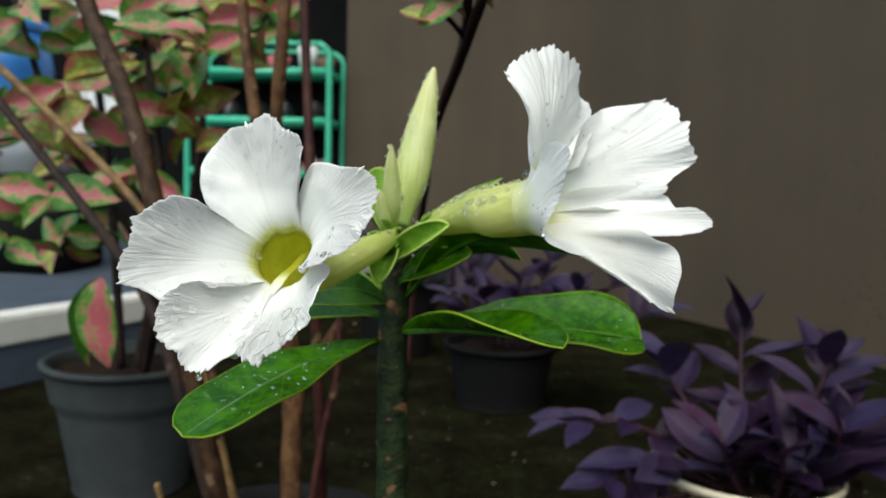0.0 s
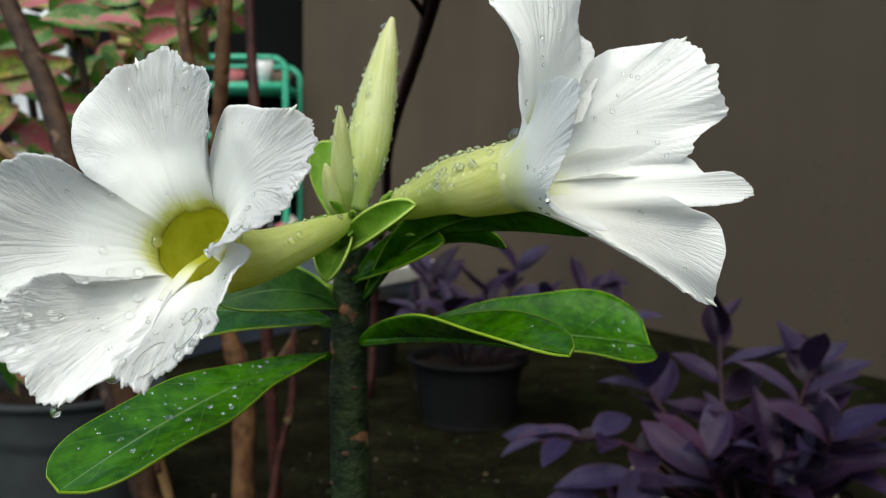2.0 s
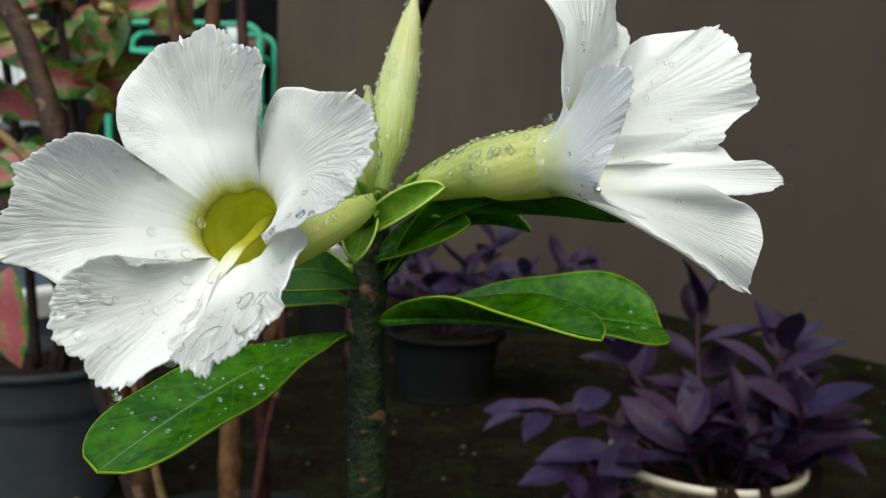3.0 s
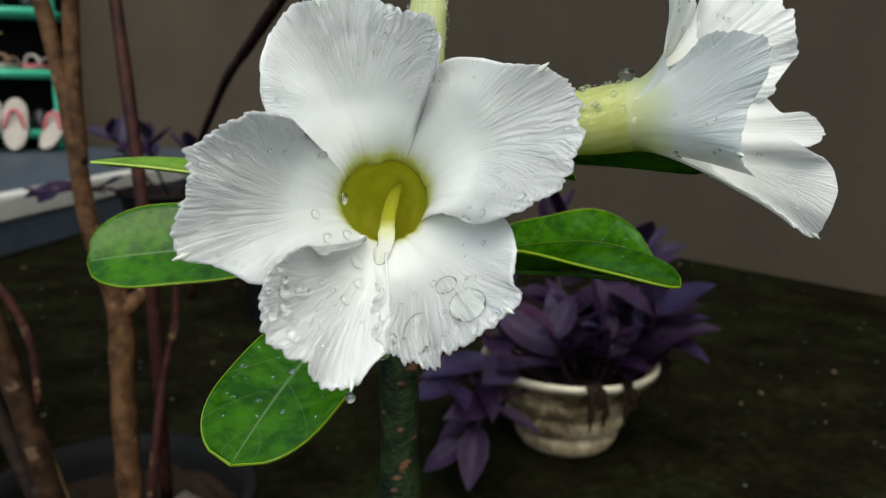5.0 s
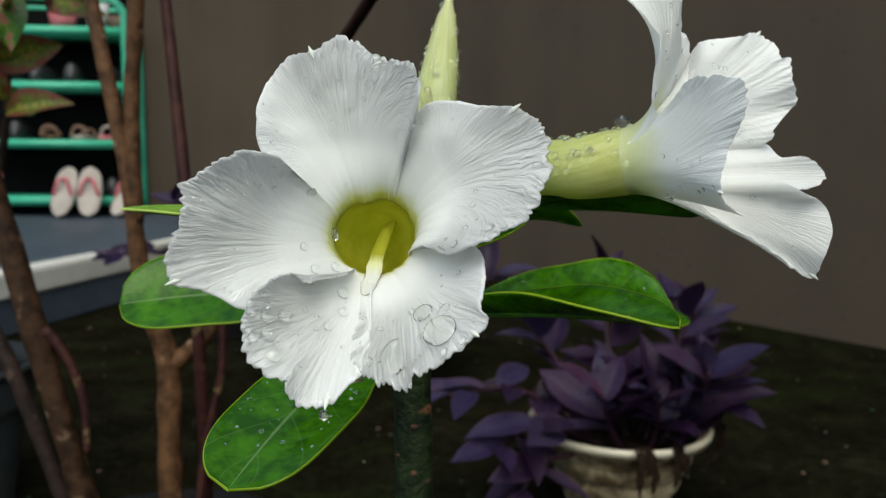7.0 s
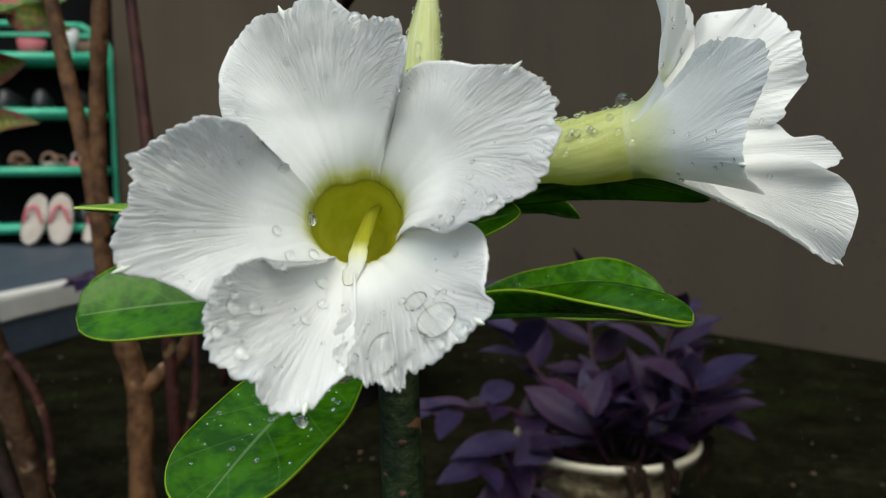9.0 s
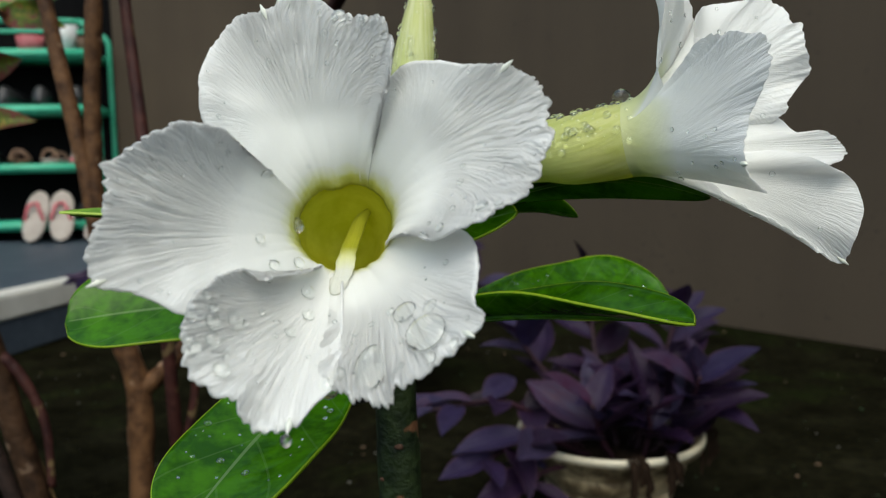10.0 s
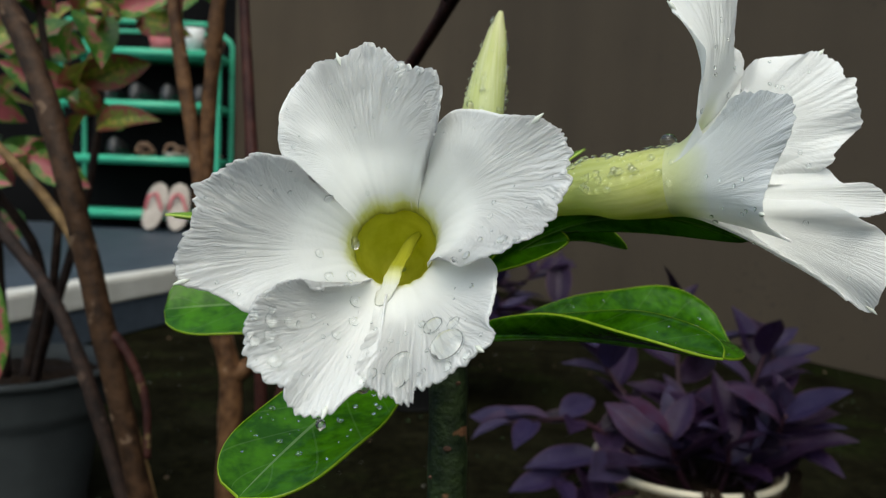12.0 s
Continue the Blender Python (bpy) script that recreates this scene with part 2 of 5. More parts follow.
def throat_material(name, dark, light):
    m, nt, b = shader(name, 0.55)
    col = ramp(nt, noise_tex(nt, 150.0), ((0.35, dark), (0.65, light)))
    nt.links.new(col, b.inputs["Base Color"])
    bump(nt, b, noise_tex(nt, 500.0), 0.5, 0.0005)
    translucent(nt, b, col, 0.6)
    return m


def water_material():
    m, nt, b = shader("water", 0.0)
    b.inputs["IOR"].default_value = 1.33
    b.inputs["Coat Weight"].default_value = 0.7
    b.inputs["Coat Roughness"].default_value = 0.02
    b.inputs["Coat IOR"].default_value = 1.5
    b.inputs["Transmission Weight"].default_value = 1.0
    b.inputs["Base Color"].default_value = (0.98, 1.0, 1.0, 1)
    return m


PETAL = petal_material("petal_white", ((0.0, (0.58, 0.58, 0.05)), (0.022, (0.70, 0.71, 0.20)), (0.045, (0.84, 0.85, 0.64)), (0.085, (0.90, 0.905, 0.87))))
PETAL_INNER = petal_material("petal_white_pale_foot", ((0.0, (0.70, 0.73, 0.34)), (0.02, (0.72, 0.75, 0.38)), (0.07, (0.83, 0.85, 0.64)), (0.16, (0.90, 0.905, 0.87))), 1.0)
PETAL_TUBED = petal_material("petal_white_on_tube", ((0.0, (0.70, 0.73, 0.35)), (0.03, (0.72, 0.75, 0.38)), (0.13, (0.81, 0.83, 0.58)), (0.32, (0.90, 0.905, 0.87))), 1.1)
LEAF = leaf_material("glossy_green_leaf", (0.022, 0.090, 0.0015), (0.060, 0.20, 0.002), (0.20, 0.32, 0.11), (0.26, 0.40, 0.02), 0.24, rim_at=0.987, quilt_by=0.05, veins=6.0, share=0.30)
LEAF_YOUNG = leaf_material("young_green_leaf", (0.12, 0.26, 0.02), (0.24, 0.42, 0.05), (0.34, 0.5, 0.12), (0.45, 0.6, 0.12), 0.35, veins=6.0, share=0.3, quilt_by=0.03)
# Darker copy of the leaf green; shade by the stem put into the colour.
LEAF_SHADED = leaf_material("green_leaf_painted_shade", (0.012, 0.045, 0.006), (0.028, 0.085, 0.010), (0.10, 0.18, 0.06), (0.16, 0.26, 0.04), 0.45, quilt_by=0.02, veins=6.0)
VARIEGATED = variegated_material()
PURPLE = purple_material()
TUBE = tube_material("pale_green_yellow_tube", ((0.02, (0.70, 0.73, 0.36)), (0.12, (0.70, 0.73, 0.33)), (0.35, (0.68, 0.70, 0.27)), (0.9, (0.52, 0.60, 0.18))))
BUD = tube_material("pale_green_bud", ((0.05, (0.40, 0.52, 0.14)), (0.35, (0.60, 0.67, 0.28)), (0.7, (0.72, 0.75, 0.42)), (0.98, (0.74, 0.72, 0.44))))
THROAT = throat_material("olive_yellow_throat", (0.61, 0.59, 0.03), (0.75, 0.72, 0.07))
TONGUE = tube_material("anther_tongue", ((0.05, (0.50, 0.49, 0.03)), (0.45, (0.50, 0.50, 0.04)), (0.56, (0.78, 0.79, 0.45)), (0.68, (0.80, 0.805, 0.74)), (0.96, (0.80, 0.805, 0.74))), 0.06)
PETAL_TIP = plain("petal_tip", (0.56, 0.58, 0.50), (0.66, 0.68, 0.62), 0.6, scale=400.0, bump_s=0.15, gloss=0.2)
STEM = stem_material("succulent_stem", (0.008, 0.014, 0.006), (0.027, 0.042, 0.014), (0.17, 0.08, 0.04), 0.5, 150.0)
BARK_BROWN = stem_material("brown_bark", (0.040, 0.018, 0.008), (0.125, 0.062, 0.027), (0.19, 0.12, 0.075), 0.6, 90.0)
BARK_UMBER = stem_material("umber_bark", (0.016, 0.008, 0.004), (0.055, 0.028, 0.014), (0.11, 0.07, 0.045), 0.6, 90.0)
BARK_DARK = stem_material("dark_bark", (0.010, 0.006, 0.005), (0.028, 0.016, 0.012), (0.06, 0.038, 0.028), 0.7, 90.0)
BARK_RED = stem_material("reddish_green_twig", (0.020, 0.006, 0.006), (0.050, 0.017, 0.013), (0.11, 0.075, 0.035), 0.6, 70.0)
BARK_TAN = stem_material("tan_twig", (0.09, 0.052, 0.02), (0.19, 0.12, 0.05), (0.1, 0.07, 0.04), 0.6, 80.0)
WALL = wall_material()
GROUND = ground_material()
CREAM = pot_cream_material()
GREY_PLASTIC = plain("dark_grey_plastic", (0.022, 0.025, 0.026), (0.045, 0.050, 0.051), 0.6, scale=30.0, gloss=0.15)
BLACK_PLASTIC = plain("black_plastic", (0.005, 0.005, 0.005), (0.010, 0.010, 0.010), 0.7, scale=40.0, gloss=0.08)
SOIL = plain("damp_soil", (0.007, 0.0045, 0.003), (0.026, 0.016, 0.010), 0.9, scale=90.0, bump_d=0.006, bump_s=0.9, gloss=0.1)
GREEN_METAL = plain("green_enamel_metal", (0.035, 0.32, 0.19), (0.06, 0.44, 0.27), 0.4, scale=25.0)
# Near-black colour stands in for the deep shade at the porch's back.
PORCH_SHADE = plain("painted_porch_shade", (0.003, 0.003, 0.0033), (0.007, 0.007, 0.0075), 0.8, scale=6.0, gloss=0.03)
TILE = plain("blue_grey_tile", (0.038, 0.050, 0.068), (0.066, 0.082, 0.104), 0.5, scale=60.0, bump_d=0.0008, gloss=0.12)
WHITE_EDGE = plain("white_painted_edge", (0.42, 0.41, 0.37), (0.62, 0.61, 0.57), 0.6, scale=14.0)
FOAM = plain("pale_foam_sole", (0.27, 0.235, 0.205), (0.42, 0.375, 0.34), 0.7, scale=80.0)
PINK = plain("pink_rubber", (0.42, 0.09, 0.11), (0.55, 0.15, 0.17), 0.5, scale=60.0)
BROWN_LEATHER = plain("brown_leather", (0.10, 0.05, 0.03), (0.22, 0.13, 0.08), 0.5, scale=70.0)
DARK_SHOE = plain("black_shoe", (0.01, 0.01, 0.011), (0.03, 0.03, 0.032), 0.45, scale=50.0)
WHITE_PLASTIC = plain("white_plastic", (0.55, 0.57, 0.58), (0.72, 0.74, 0.75), 0.4, scale=30.0)
BLUE_PLASTIC = plain("blue_plastic", (0.02, 0.10, 0.30), (0.03, 0.16, 0.42), 0.4, scale=20.0)
STONE = plain("mossy_stone", (0.03, 0.024, 0.018), (0.08, 0.065, 0.05), 0.85, scale=60.0, bump_d=0.004)
WATER = water_material()


# ---- building helpers ----
def thing(name, at, label, category, group="", kind=""):
    e = new(name)
    e.location = at
    e.empty_display_size = 0.02
    return tagged(e, label, category, group, kind)


def adopt(ob, parent):
    """Keeps a piece that was built in world places there, under its thing."""
    root = parent
    shift = Vector(root.location)
    while root.parent:
        root = root.parent
        shift = Vector(root.location)
    ob.parent = parent
    ob.matrix_parent_inverse = Matrix.Translation(-shift) if parent.type == "EMPTY" else Matrix.Identity(4)
    return ob


def part(name, bm, material, parent=None, label="", smooth=True):
    """Links a bmesh as one mesh object under a thing or a part."""
    me = bpy.data.meshes.new(name)
    bmesh.ops.recalc_face_normals(bm, faces=bm.faces)
    bm.to_mesh(me)
    bm.free()
    me.materials.append(material)
    if smooth:
        me.polygons.foreach_set("use_smooth", [True] * len(me.polygons))
    ob = new(name, me)
    if parent:
        adopt(ob, parent)
    if label:
        ob["label"] = label
    return ob


def shared(name, me, m, parent):
    """One more object on a mesh that others use too."""
    ob = new(name, me)
    ob.matrix_basis = m
    return adopt(ob, parent)


def sheet(fn, nu, nv, closed=False):
    """A bmesh sheet from fn(u, v), with its UV map."""
    bm = bmesh.new()
    uv = bm.loops.layers.uv.new("UVMap")
    rows = [[bm.verts.new(fn(i / nu, j / nv)) for j in range(nv + (0 if closed else 1))] for i in range(nu + 1)]
    for i in range(nu):
        for j in range(nv):
            k = (j + 1) % len(rows[0])
            quad = ((i, j, j), (i + 1, j, j), (i + 1, k, j + 1), (i, k, j + 1))
            try:
                f = bm.faces.new([rows[a][b] for a, b, _ in quad])
            except ValueError:
                continue
            for lp, (a, _, c) in zip(f.loops, quad):
                lp[uv].uv = (a / nu, c / nv)
    return bm


def thicken(ob, depth):
    s = ob.modifiers.new("thickness", "SOLIDIFY")
    s.thickness, s.offset = depth, 0.0
    return ob


def smooth_line(points, n):
    """A smooth line through the points (Catmull-Rom)."""
    p = [Vector(q) for q in points]
    p = [2 * p[0] - p[1]] + p + [2 * p[-1] - p[-2]]
    out = []
    for k in range(n + 1):
        x = k / n * (len(p) - 3)
        i = min(int(x), len(p) - 4)
        t = x - i
        a, b, c, d = p[i : i + 4]
        out.append(0.5 * (2 * b + (c - a) * t + (2 * a - 5 * b + 4 * c - d) * t * t + (3 * b - a - 3 * c + d) * t**3))
    return out


def rod(points, radii, n=24, sides=10, knobs=0.0, cap=True):
    """A tube along a smooth line; radii are spread evenly along it; knobs: uneven, jointed bark."""
    line = smooth_line(points, n)
    bm = bmesh.new()
    uv = bm.loops.layers.uv.new("UVMap")
    ring, prev = [], Vector((0.13, 0.9, 0.41))
    for k, c in enumerate(line):
        t = (line[min(k + 1, n)] - line[max(k - 1, 0)]).normalized()
        a = (prev - t * prev.dot(t)).normalized()
        prev, b = a, t.cross(a)
        x = k / n * (len(radii) - 1)
        i = min(int(x), len(radii) - 2)
        r = radii[i] + (radii[i + 1] - radii[i]) * (x - i)
        loop = []
        for j in range(sides):
            w = 2 * math.pi * j / sides
            q = r * (1 + knobs * noise.noise((c + a * math.cos(w) * r) * (0.35 / max(r, 0.001))))
            loop.append(bm.verts.new(c + q * (a * math.cos(w) + b * math.sin(w))))
        ring.append(loop)
    for k in range(n):
        for j in range(sides):
            f = bm.faces.new((ring[k][j], ring[k][(j + 1) % sides], ring[k + 1][(j + 1) % sides], ring[k + 1][j]))
            for lp, (a, b) in zip(f.loops, ((k, j), (k, j + 1), (k + 1, j + 1), (k + 1, j))):
                lp[uv].uv = (a / n, b / sides)
    if cap:
        bm.faces.new(ring[0][::-1])
        bm.faces.new(ring[-1])
    return bm


def lathe(profile, at, sides=40, wobble=0.0):
    """A turned body: profile of (radius, height), round a vertical axis."""
    bm = bmesh.new()
    rings = []
    for r, z in profile:
        rings.append([bm.verts.new((at[0] + r * math.cos(w) * (1 + wobble * math.sin(3 * w + 9 * z)), at[1] + r * math.sin(w), at[2] + z))
                      for w in [2 * math.pi * j / sides for j in range(sides)]])
    for a, b in zip(rings, rings[1:]):
        for j in range(sides):
            bm.faces.new((a[j], a[(j + 1) % sides], b[(j + 1) % sides], b[j]))
    return bm


def block(lo, hi, bevel=0.004):
    bm = bmesh.new()
    bmesh.ops.create_cube(bm, size=1.0)
    for v in bm.verts:
        v.co = Vector([lo[k] + (v.co[k] + 0.5) * (hi[k] - lo[k]) for k in range(3)])
    if bevel:
        bmesh.ops.bevel(bm, geom=bm.edges[:], offset=bevel, segments=2, affect="EDGES")
    return bm


# ---- the setting ----
def wall_slab(name, a, b, height, thick, material, label):
    """An upright slab from a to b in the plan, its visible face on that line, thick behind it."""
    a, b = Vector((*a, 0)), Vector((*b, 0))
    back = Vector((0, 0, 1)).cross(b - a).normalized() * thick
    bm = bmesh.new()
    low = [bm.verts.new(p) for p in (a, b, b + back, a + back)]
    high = [bm.verts.new(v.co + Vector((0, 0, height))) for v in low]
    bm.faces.new(low[::-1]), bm.faces.new(high)
    for k in range(4):
        bm.faces.new((low[k], low[(k + 1) % 4], high[(k + 1) % 4], high[k]))
    return tagged(part(name, bm, material, smooth=False), label, "wall", kind="structure")


bm = bmesh.new()
bmesh.ops.create_grid(bm, x_segments=2, y_segments=2, size=40.0)
tagged(part("ground", bm, GROUND, smooth=False), "dark wet mossy concrete ground with grit", "ground", kind="structure")



def wall_line(name, line, height, thick, material, label):
    """A wall along a smooth line in the plan, thick behind it."""
    bm = bmesh.new()
    rows = []
    for k, p in enumerate(line):
        t = (line[min(k + 1, len(line) - 1)] - line[max(k - 1, 0)]).normalized()
        back = Vector((0, 0, 1)).cross(t) * thick
        rows.append([bm.verts.new(q) for q in (p, p + back, p + back + Vector((0, 0, height)), p + Vector((0, 0, height)))])
    for r, q in zip(rows, rows[1:]):
        for k in range(4):
            bm.faces.new((r[k], q[k], q[(k + 1) % 4], r[(k + 1) % 4]))
    bm.faces.new(rows[0]), bm.faces.new(rows[-1][::-1])
    ob = part(name, bm, material)
    ob.data.set_sharp_from_angle(angle=radians(30))
    return tagged(ob, label, "wall", kind="structure")


wall_turn = [Vector((2.64, -0.31, 0)), Vector((1.338, 1.808, 0))] + [
    Vector((0.569, 3.059, 0)) * (1 - q) ** 2 + Vector((-0.12, 4.15, 0)) * 2 * q * (1 - q) + Vector((-0.86, 4.15, 0)) * q * q for q in [k / 14 for k in range(15)]] + [Vector((-0.95, 4.15, 0))]
wall_line("wall_side", wall_turn, 3.2, 0.15, WALL, "taupe cement-rendered wall with damp streaks")
# Unseen wall added right of and behind the camera to block some sky.
wall_slab("wall_sky_block", (2.08, -2.1), (2.64, -0.31), 3.2, 0.15, WALL, "added unseen wall that blocks sky light from the right")
# Added closing wall; the porch's darkness is put into its colour.
wall_slab("wall_porch_shade", (-0.95, 4.22), (-5.0, 4.22), 3.2, 0.15, PORCH_SHADE, "added wall behind the porch, its shade painted near black")

# Unseen roof slab, added to keep sky light off the porch's back.
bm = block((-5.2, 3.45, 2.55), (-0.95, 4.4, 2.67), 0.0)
tagged(part("ceiling", bm, PORCH_SHADE, smooth=False), "unseen roof slab added to shade the porch", "ceiling", kind="structure")



def prism(plan, low, high, bevel=0.0):
    """An upright body over a plan, its edges rounded."""
    bm = bmesh.new()
    feet = [bm.verts.new((x, y, low)) for x, y in plan]
    tops = [bm.verts.new((x, y, high)) for x, y in plan]
    bm.faces.new(feet[::-1]), bm.faces.new(tops)
    for k in range(len(plan)):
        bm.faces.new((feet[k], feet[(k + 1) % len(plan)], tops[(k + 1) % len(plan)], tops[k]))
    if bevel:
        bmesh.ops.bevel(bm, geom=bm.edges[:], offset=bevel, segments=2, affect="EDGES")
    return bm


# the porch's free edge runs aslant, from beside the grey pot to the wall's turn
EDGE_NEAR, EDGE_FAR = Vector((-1.503, 0.2)), Vector((-0.150, 3.86))
OUTWARD = Vector((EDGE_FAR.y - EDGE_NEAR.y, EDGE_NEAR.x - EDGE_FAR.x)).normalized()
plan = [(-5.0, 0.2), EDGE_NEAR, EDGE_FAR, (-0.30, 3.99), (-0.55, 4.10), (-0.86, 4.145), (-0.95, 4.145), (-0.95, 4.215), (-5.0, 4.215)]
porch = tagged(part("porch_floor", prism([tuple(p) for p in plan], 0.0, 0.146, 0.004), TILE, smooth=False), "raised porch with blue-grey tiled floor", "floor", kind="structure")
plan = [EDGE_NEAR - OUTWARD * 0.075, EDGE_NEAR + OUTWARD * 0.008, EDGE_FAR + OUTWARD * 0.008, EDGE_FAR - OUTWARD * 0.075]
tagged(part("porch_edge_trim", prism([tuple(p) for p in plan], 0.09, 0.152, 0.006), WHITE_EDGE, smooth=False), "white painted edge of the tiled porch", "trim", kind="structure")


# ---- the desert rose ----
FLOWER_TUBE_STEPS = 26


def flower_axes(n):
    n = Vector(n).normalized()
    x = Vector((0, 0, 1)).cross(n).normalized()
    return x, n.cross(x), n


def smooth_step(a, b, x):
    t = max(0.0, min(1.0, (x - a) / (b - a)))
    return t * t * (3 - 2 * t)


def petal(flower, centre, axes, rim, arc, r0, seed, label="", steep=0.85, mucro=None, lap=(1.0, 1.0), material=None, lip=0.0, sag=1.6, wild=1.0, funnel=None):
    """One petal: rim gives (degrees, mm from the middle, mm forward) round its edge; arc: its foot on the throat's ring, r0(degrees) mm wide; lip: how far it rolls into the throat."""
    x, y, n = axes
    flat = [Vector((r * math.cos(radians(a)), r * math.sin(radians(a)), h)) for a, r, h in rim]
    line = smooth_line(flat, 160)
    m = len(line) - 1
    mid = 0.42 if mucro is None else mucro
    calm = []
    for k in range(m + 1):
        reach = min(k, m - k, 22)
        calm.append(sum((line[k + d] for d in range(-reach, reach + 1)), Vector()) / (2 * reach + 1))

    def at(u, v):
        k = v * m
        i = min(int(k), m - 1)
        edge = calm[i].lerp(calm[i + 1], k - i).lerp(line[i].lerp(line[i + 1], k - i), u**3)
        deg = arc[0] + (arc[1] - arc[0]) * v
        w = radians(deg)
        rf = r0(deg) * (1 + (0.0 if funnel else 0.03) * noise.noise(Vector((math.cos(w) * 9, math.sin(w) * 9, 2))))
        foot = Vector((rf * math.cos(w), rf * math.sin(w), 0))
        ruffle = smooth_step(mid - 0.12, mid + 0.15, v)
        rag = noise.noise(Vector((v * 30, seed * 7.3, 0))) * 0.5 + noise.noise(Vector((v * 80, seed * 3.1, 4))) * 0.45
        frill = noise.noise(Vector((v * 17, seed * 4.7, 9))) * smooth_step(0.55, 0.75, v) * 0.06
        p = foot.lerp(edge, u * (1 + ((0.025 + 0.06 * ruffle) * rag + frill) * u**6))
        if funnel:
            h = funnel(math.hypot(p.x, p.y)) + (edge.z - funnel(math.hypot(edge.x, edge.y))) * u**steep
        else:
            h = edge.z * u**steep
        # broad billows, then the ridges that feather out to the rim
        h += wild * 1.3 * smooth_step(0.05, 0.5, u) * noise.noise(Vector((p.x * 0.085, p.y * 0.085, 3.3)))
        h += wild * 0.8 * smooth_step(0.15, 0.8, u) * noise.noise(Vector((p.x * 0.21, p.y * 0.21, 5.7)))
        h += 0.55 * ruffle * u**7 * noise.noise(Vector((v * 34, seed * 2.3, 1)))
        fan = (v - mid) / (0.30 + 0.70 * u)
        h += wild * (0.14 + 0.50 * ruffle) * smooth_step(0.30, 0.80, u) * noise.noise(Vector((fan * 64, u * 2.6, seed * 1.9)))
        h -= sag * math.sin(math.pi * u) * (0.4 + 0.6 * math.sin(math.pi * v))
        h += lap[1] * u**4 * smooth_step(0.70, 0.86, v) * (1.3 + 2.2 * noise.noise(Vector((v * 17, seed, 2.0))))
        h -= lap[0] * 0.9 * u**3 * smooth_step(0.22, 0.08, v)
        h += 0.9 * u * (1.15 - u) * math.exp(-(((v - mid) / 0.05) ** 2))
        h -= lip * math.exp(-u / 0.045)
        return centre + (x * p.x + y * p.y + n * h) * 0.001

    ob = part("petal", sheet(lambda s, v: at(s**1.3, v), 44, 280), material or PETAL, flower, label)
    thicken(ob, 0.00025 if funnel else 0.0004).modifiers[0].use_rim = funnel is None
    if mucro is not None:
        tip, way = at(1.0, mucro), (at(1.0, mucro) - at(0.86, mucro)).normalized()
        part("petal_point", rod([tip - way * 0.0020, tip - way * 0.0004, tip + way * 0.0013], [0.0002, 0.0006, 0.0001], 8, 8), PETAL_TIP, ob)
    return at


def flower_tube(flower, line, radii, throat_line, throat_radii):
    tube = part("corolla_tube", rod(line, radii, FLOWER_TUBE_STEPS, 48, 0.0, cap=False), TUBE, flower, "pale yellow-green corolla tube")
    part("throat", rod(throat_line, throat_radii, 16, 28, 0.0, cap=False), THROAT, flower, "olive-yellow flower throat")
    return tube


desert_rose = thing("desert_rose", (-0.013, 0.306, 0.0), "white-flowered desert rose plant with glossy leaves and wet stem", "plant")

part("stem", rod([(-0.010, 0.307, 0.075), (-0.0105, 0.306, 0.20), (-0.0125, 0.306, 0.33), (-0.0135, 0.306, 0.385), (-0.012, 0.304, 0.424)],
                 [0.019, 0.0095, 0.0068, 0.0064, 0.0058], 60, 18, 0.10), STEM, desert_rose, "dark green fleshy stem with brown leaf scars")

C1 = Vector((-0.0317, 0.2138, 0.4315))
A1 = flower_axes((-0.12, -1.0, 0.45))
left_flower = part("flower", rod([C1 - A1[2] * 0.030, C1 - A1[2] * 0.026], [0.003, 0.003], 2, 8), TUBE, desert_rose, "open white flower with olive-yellow throat")


def mouth(deg):
    """The uneven ring of the near flower's throat."""
    return 8.9 + 1.5 * math.cos(radians(deg + 25)) - 1.2 * math.exp(-(((deg - 92) / 16) ** 2))


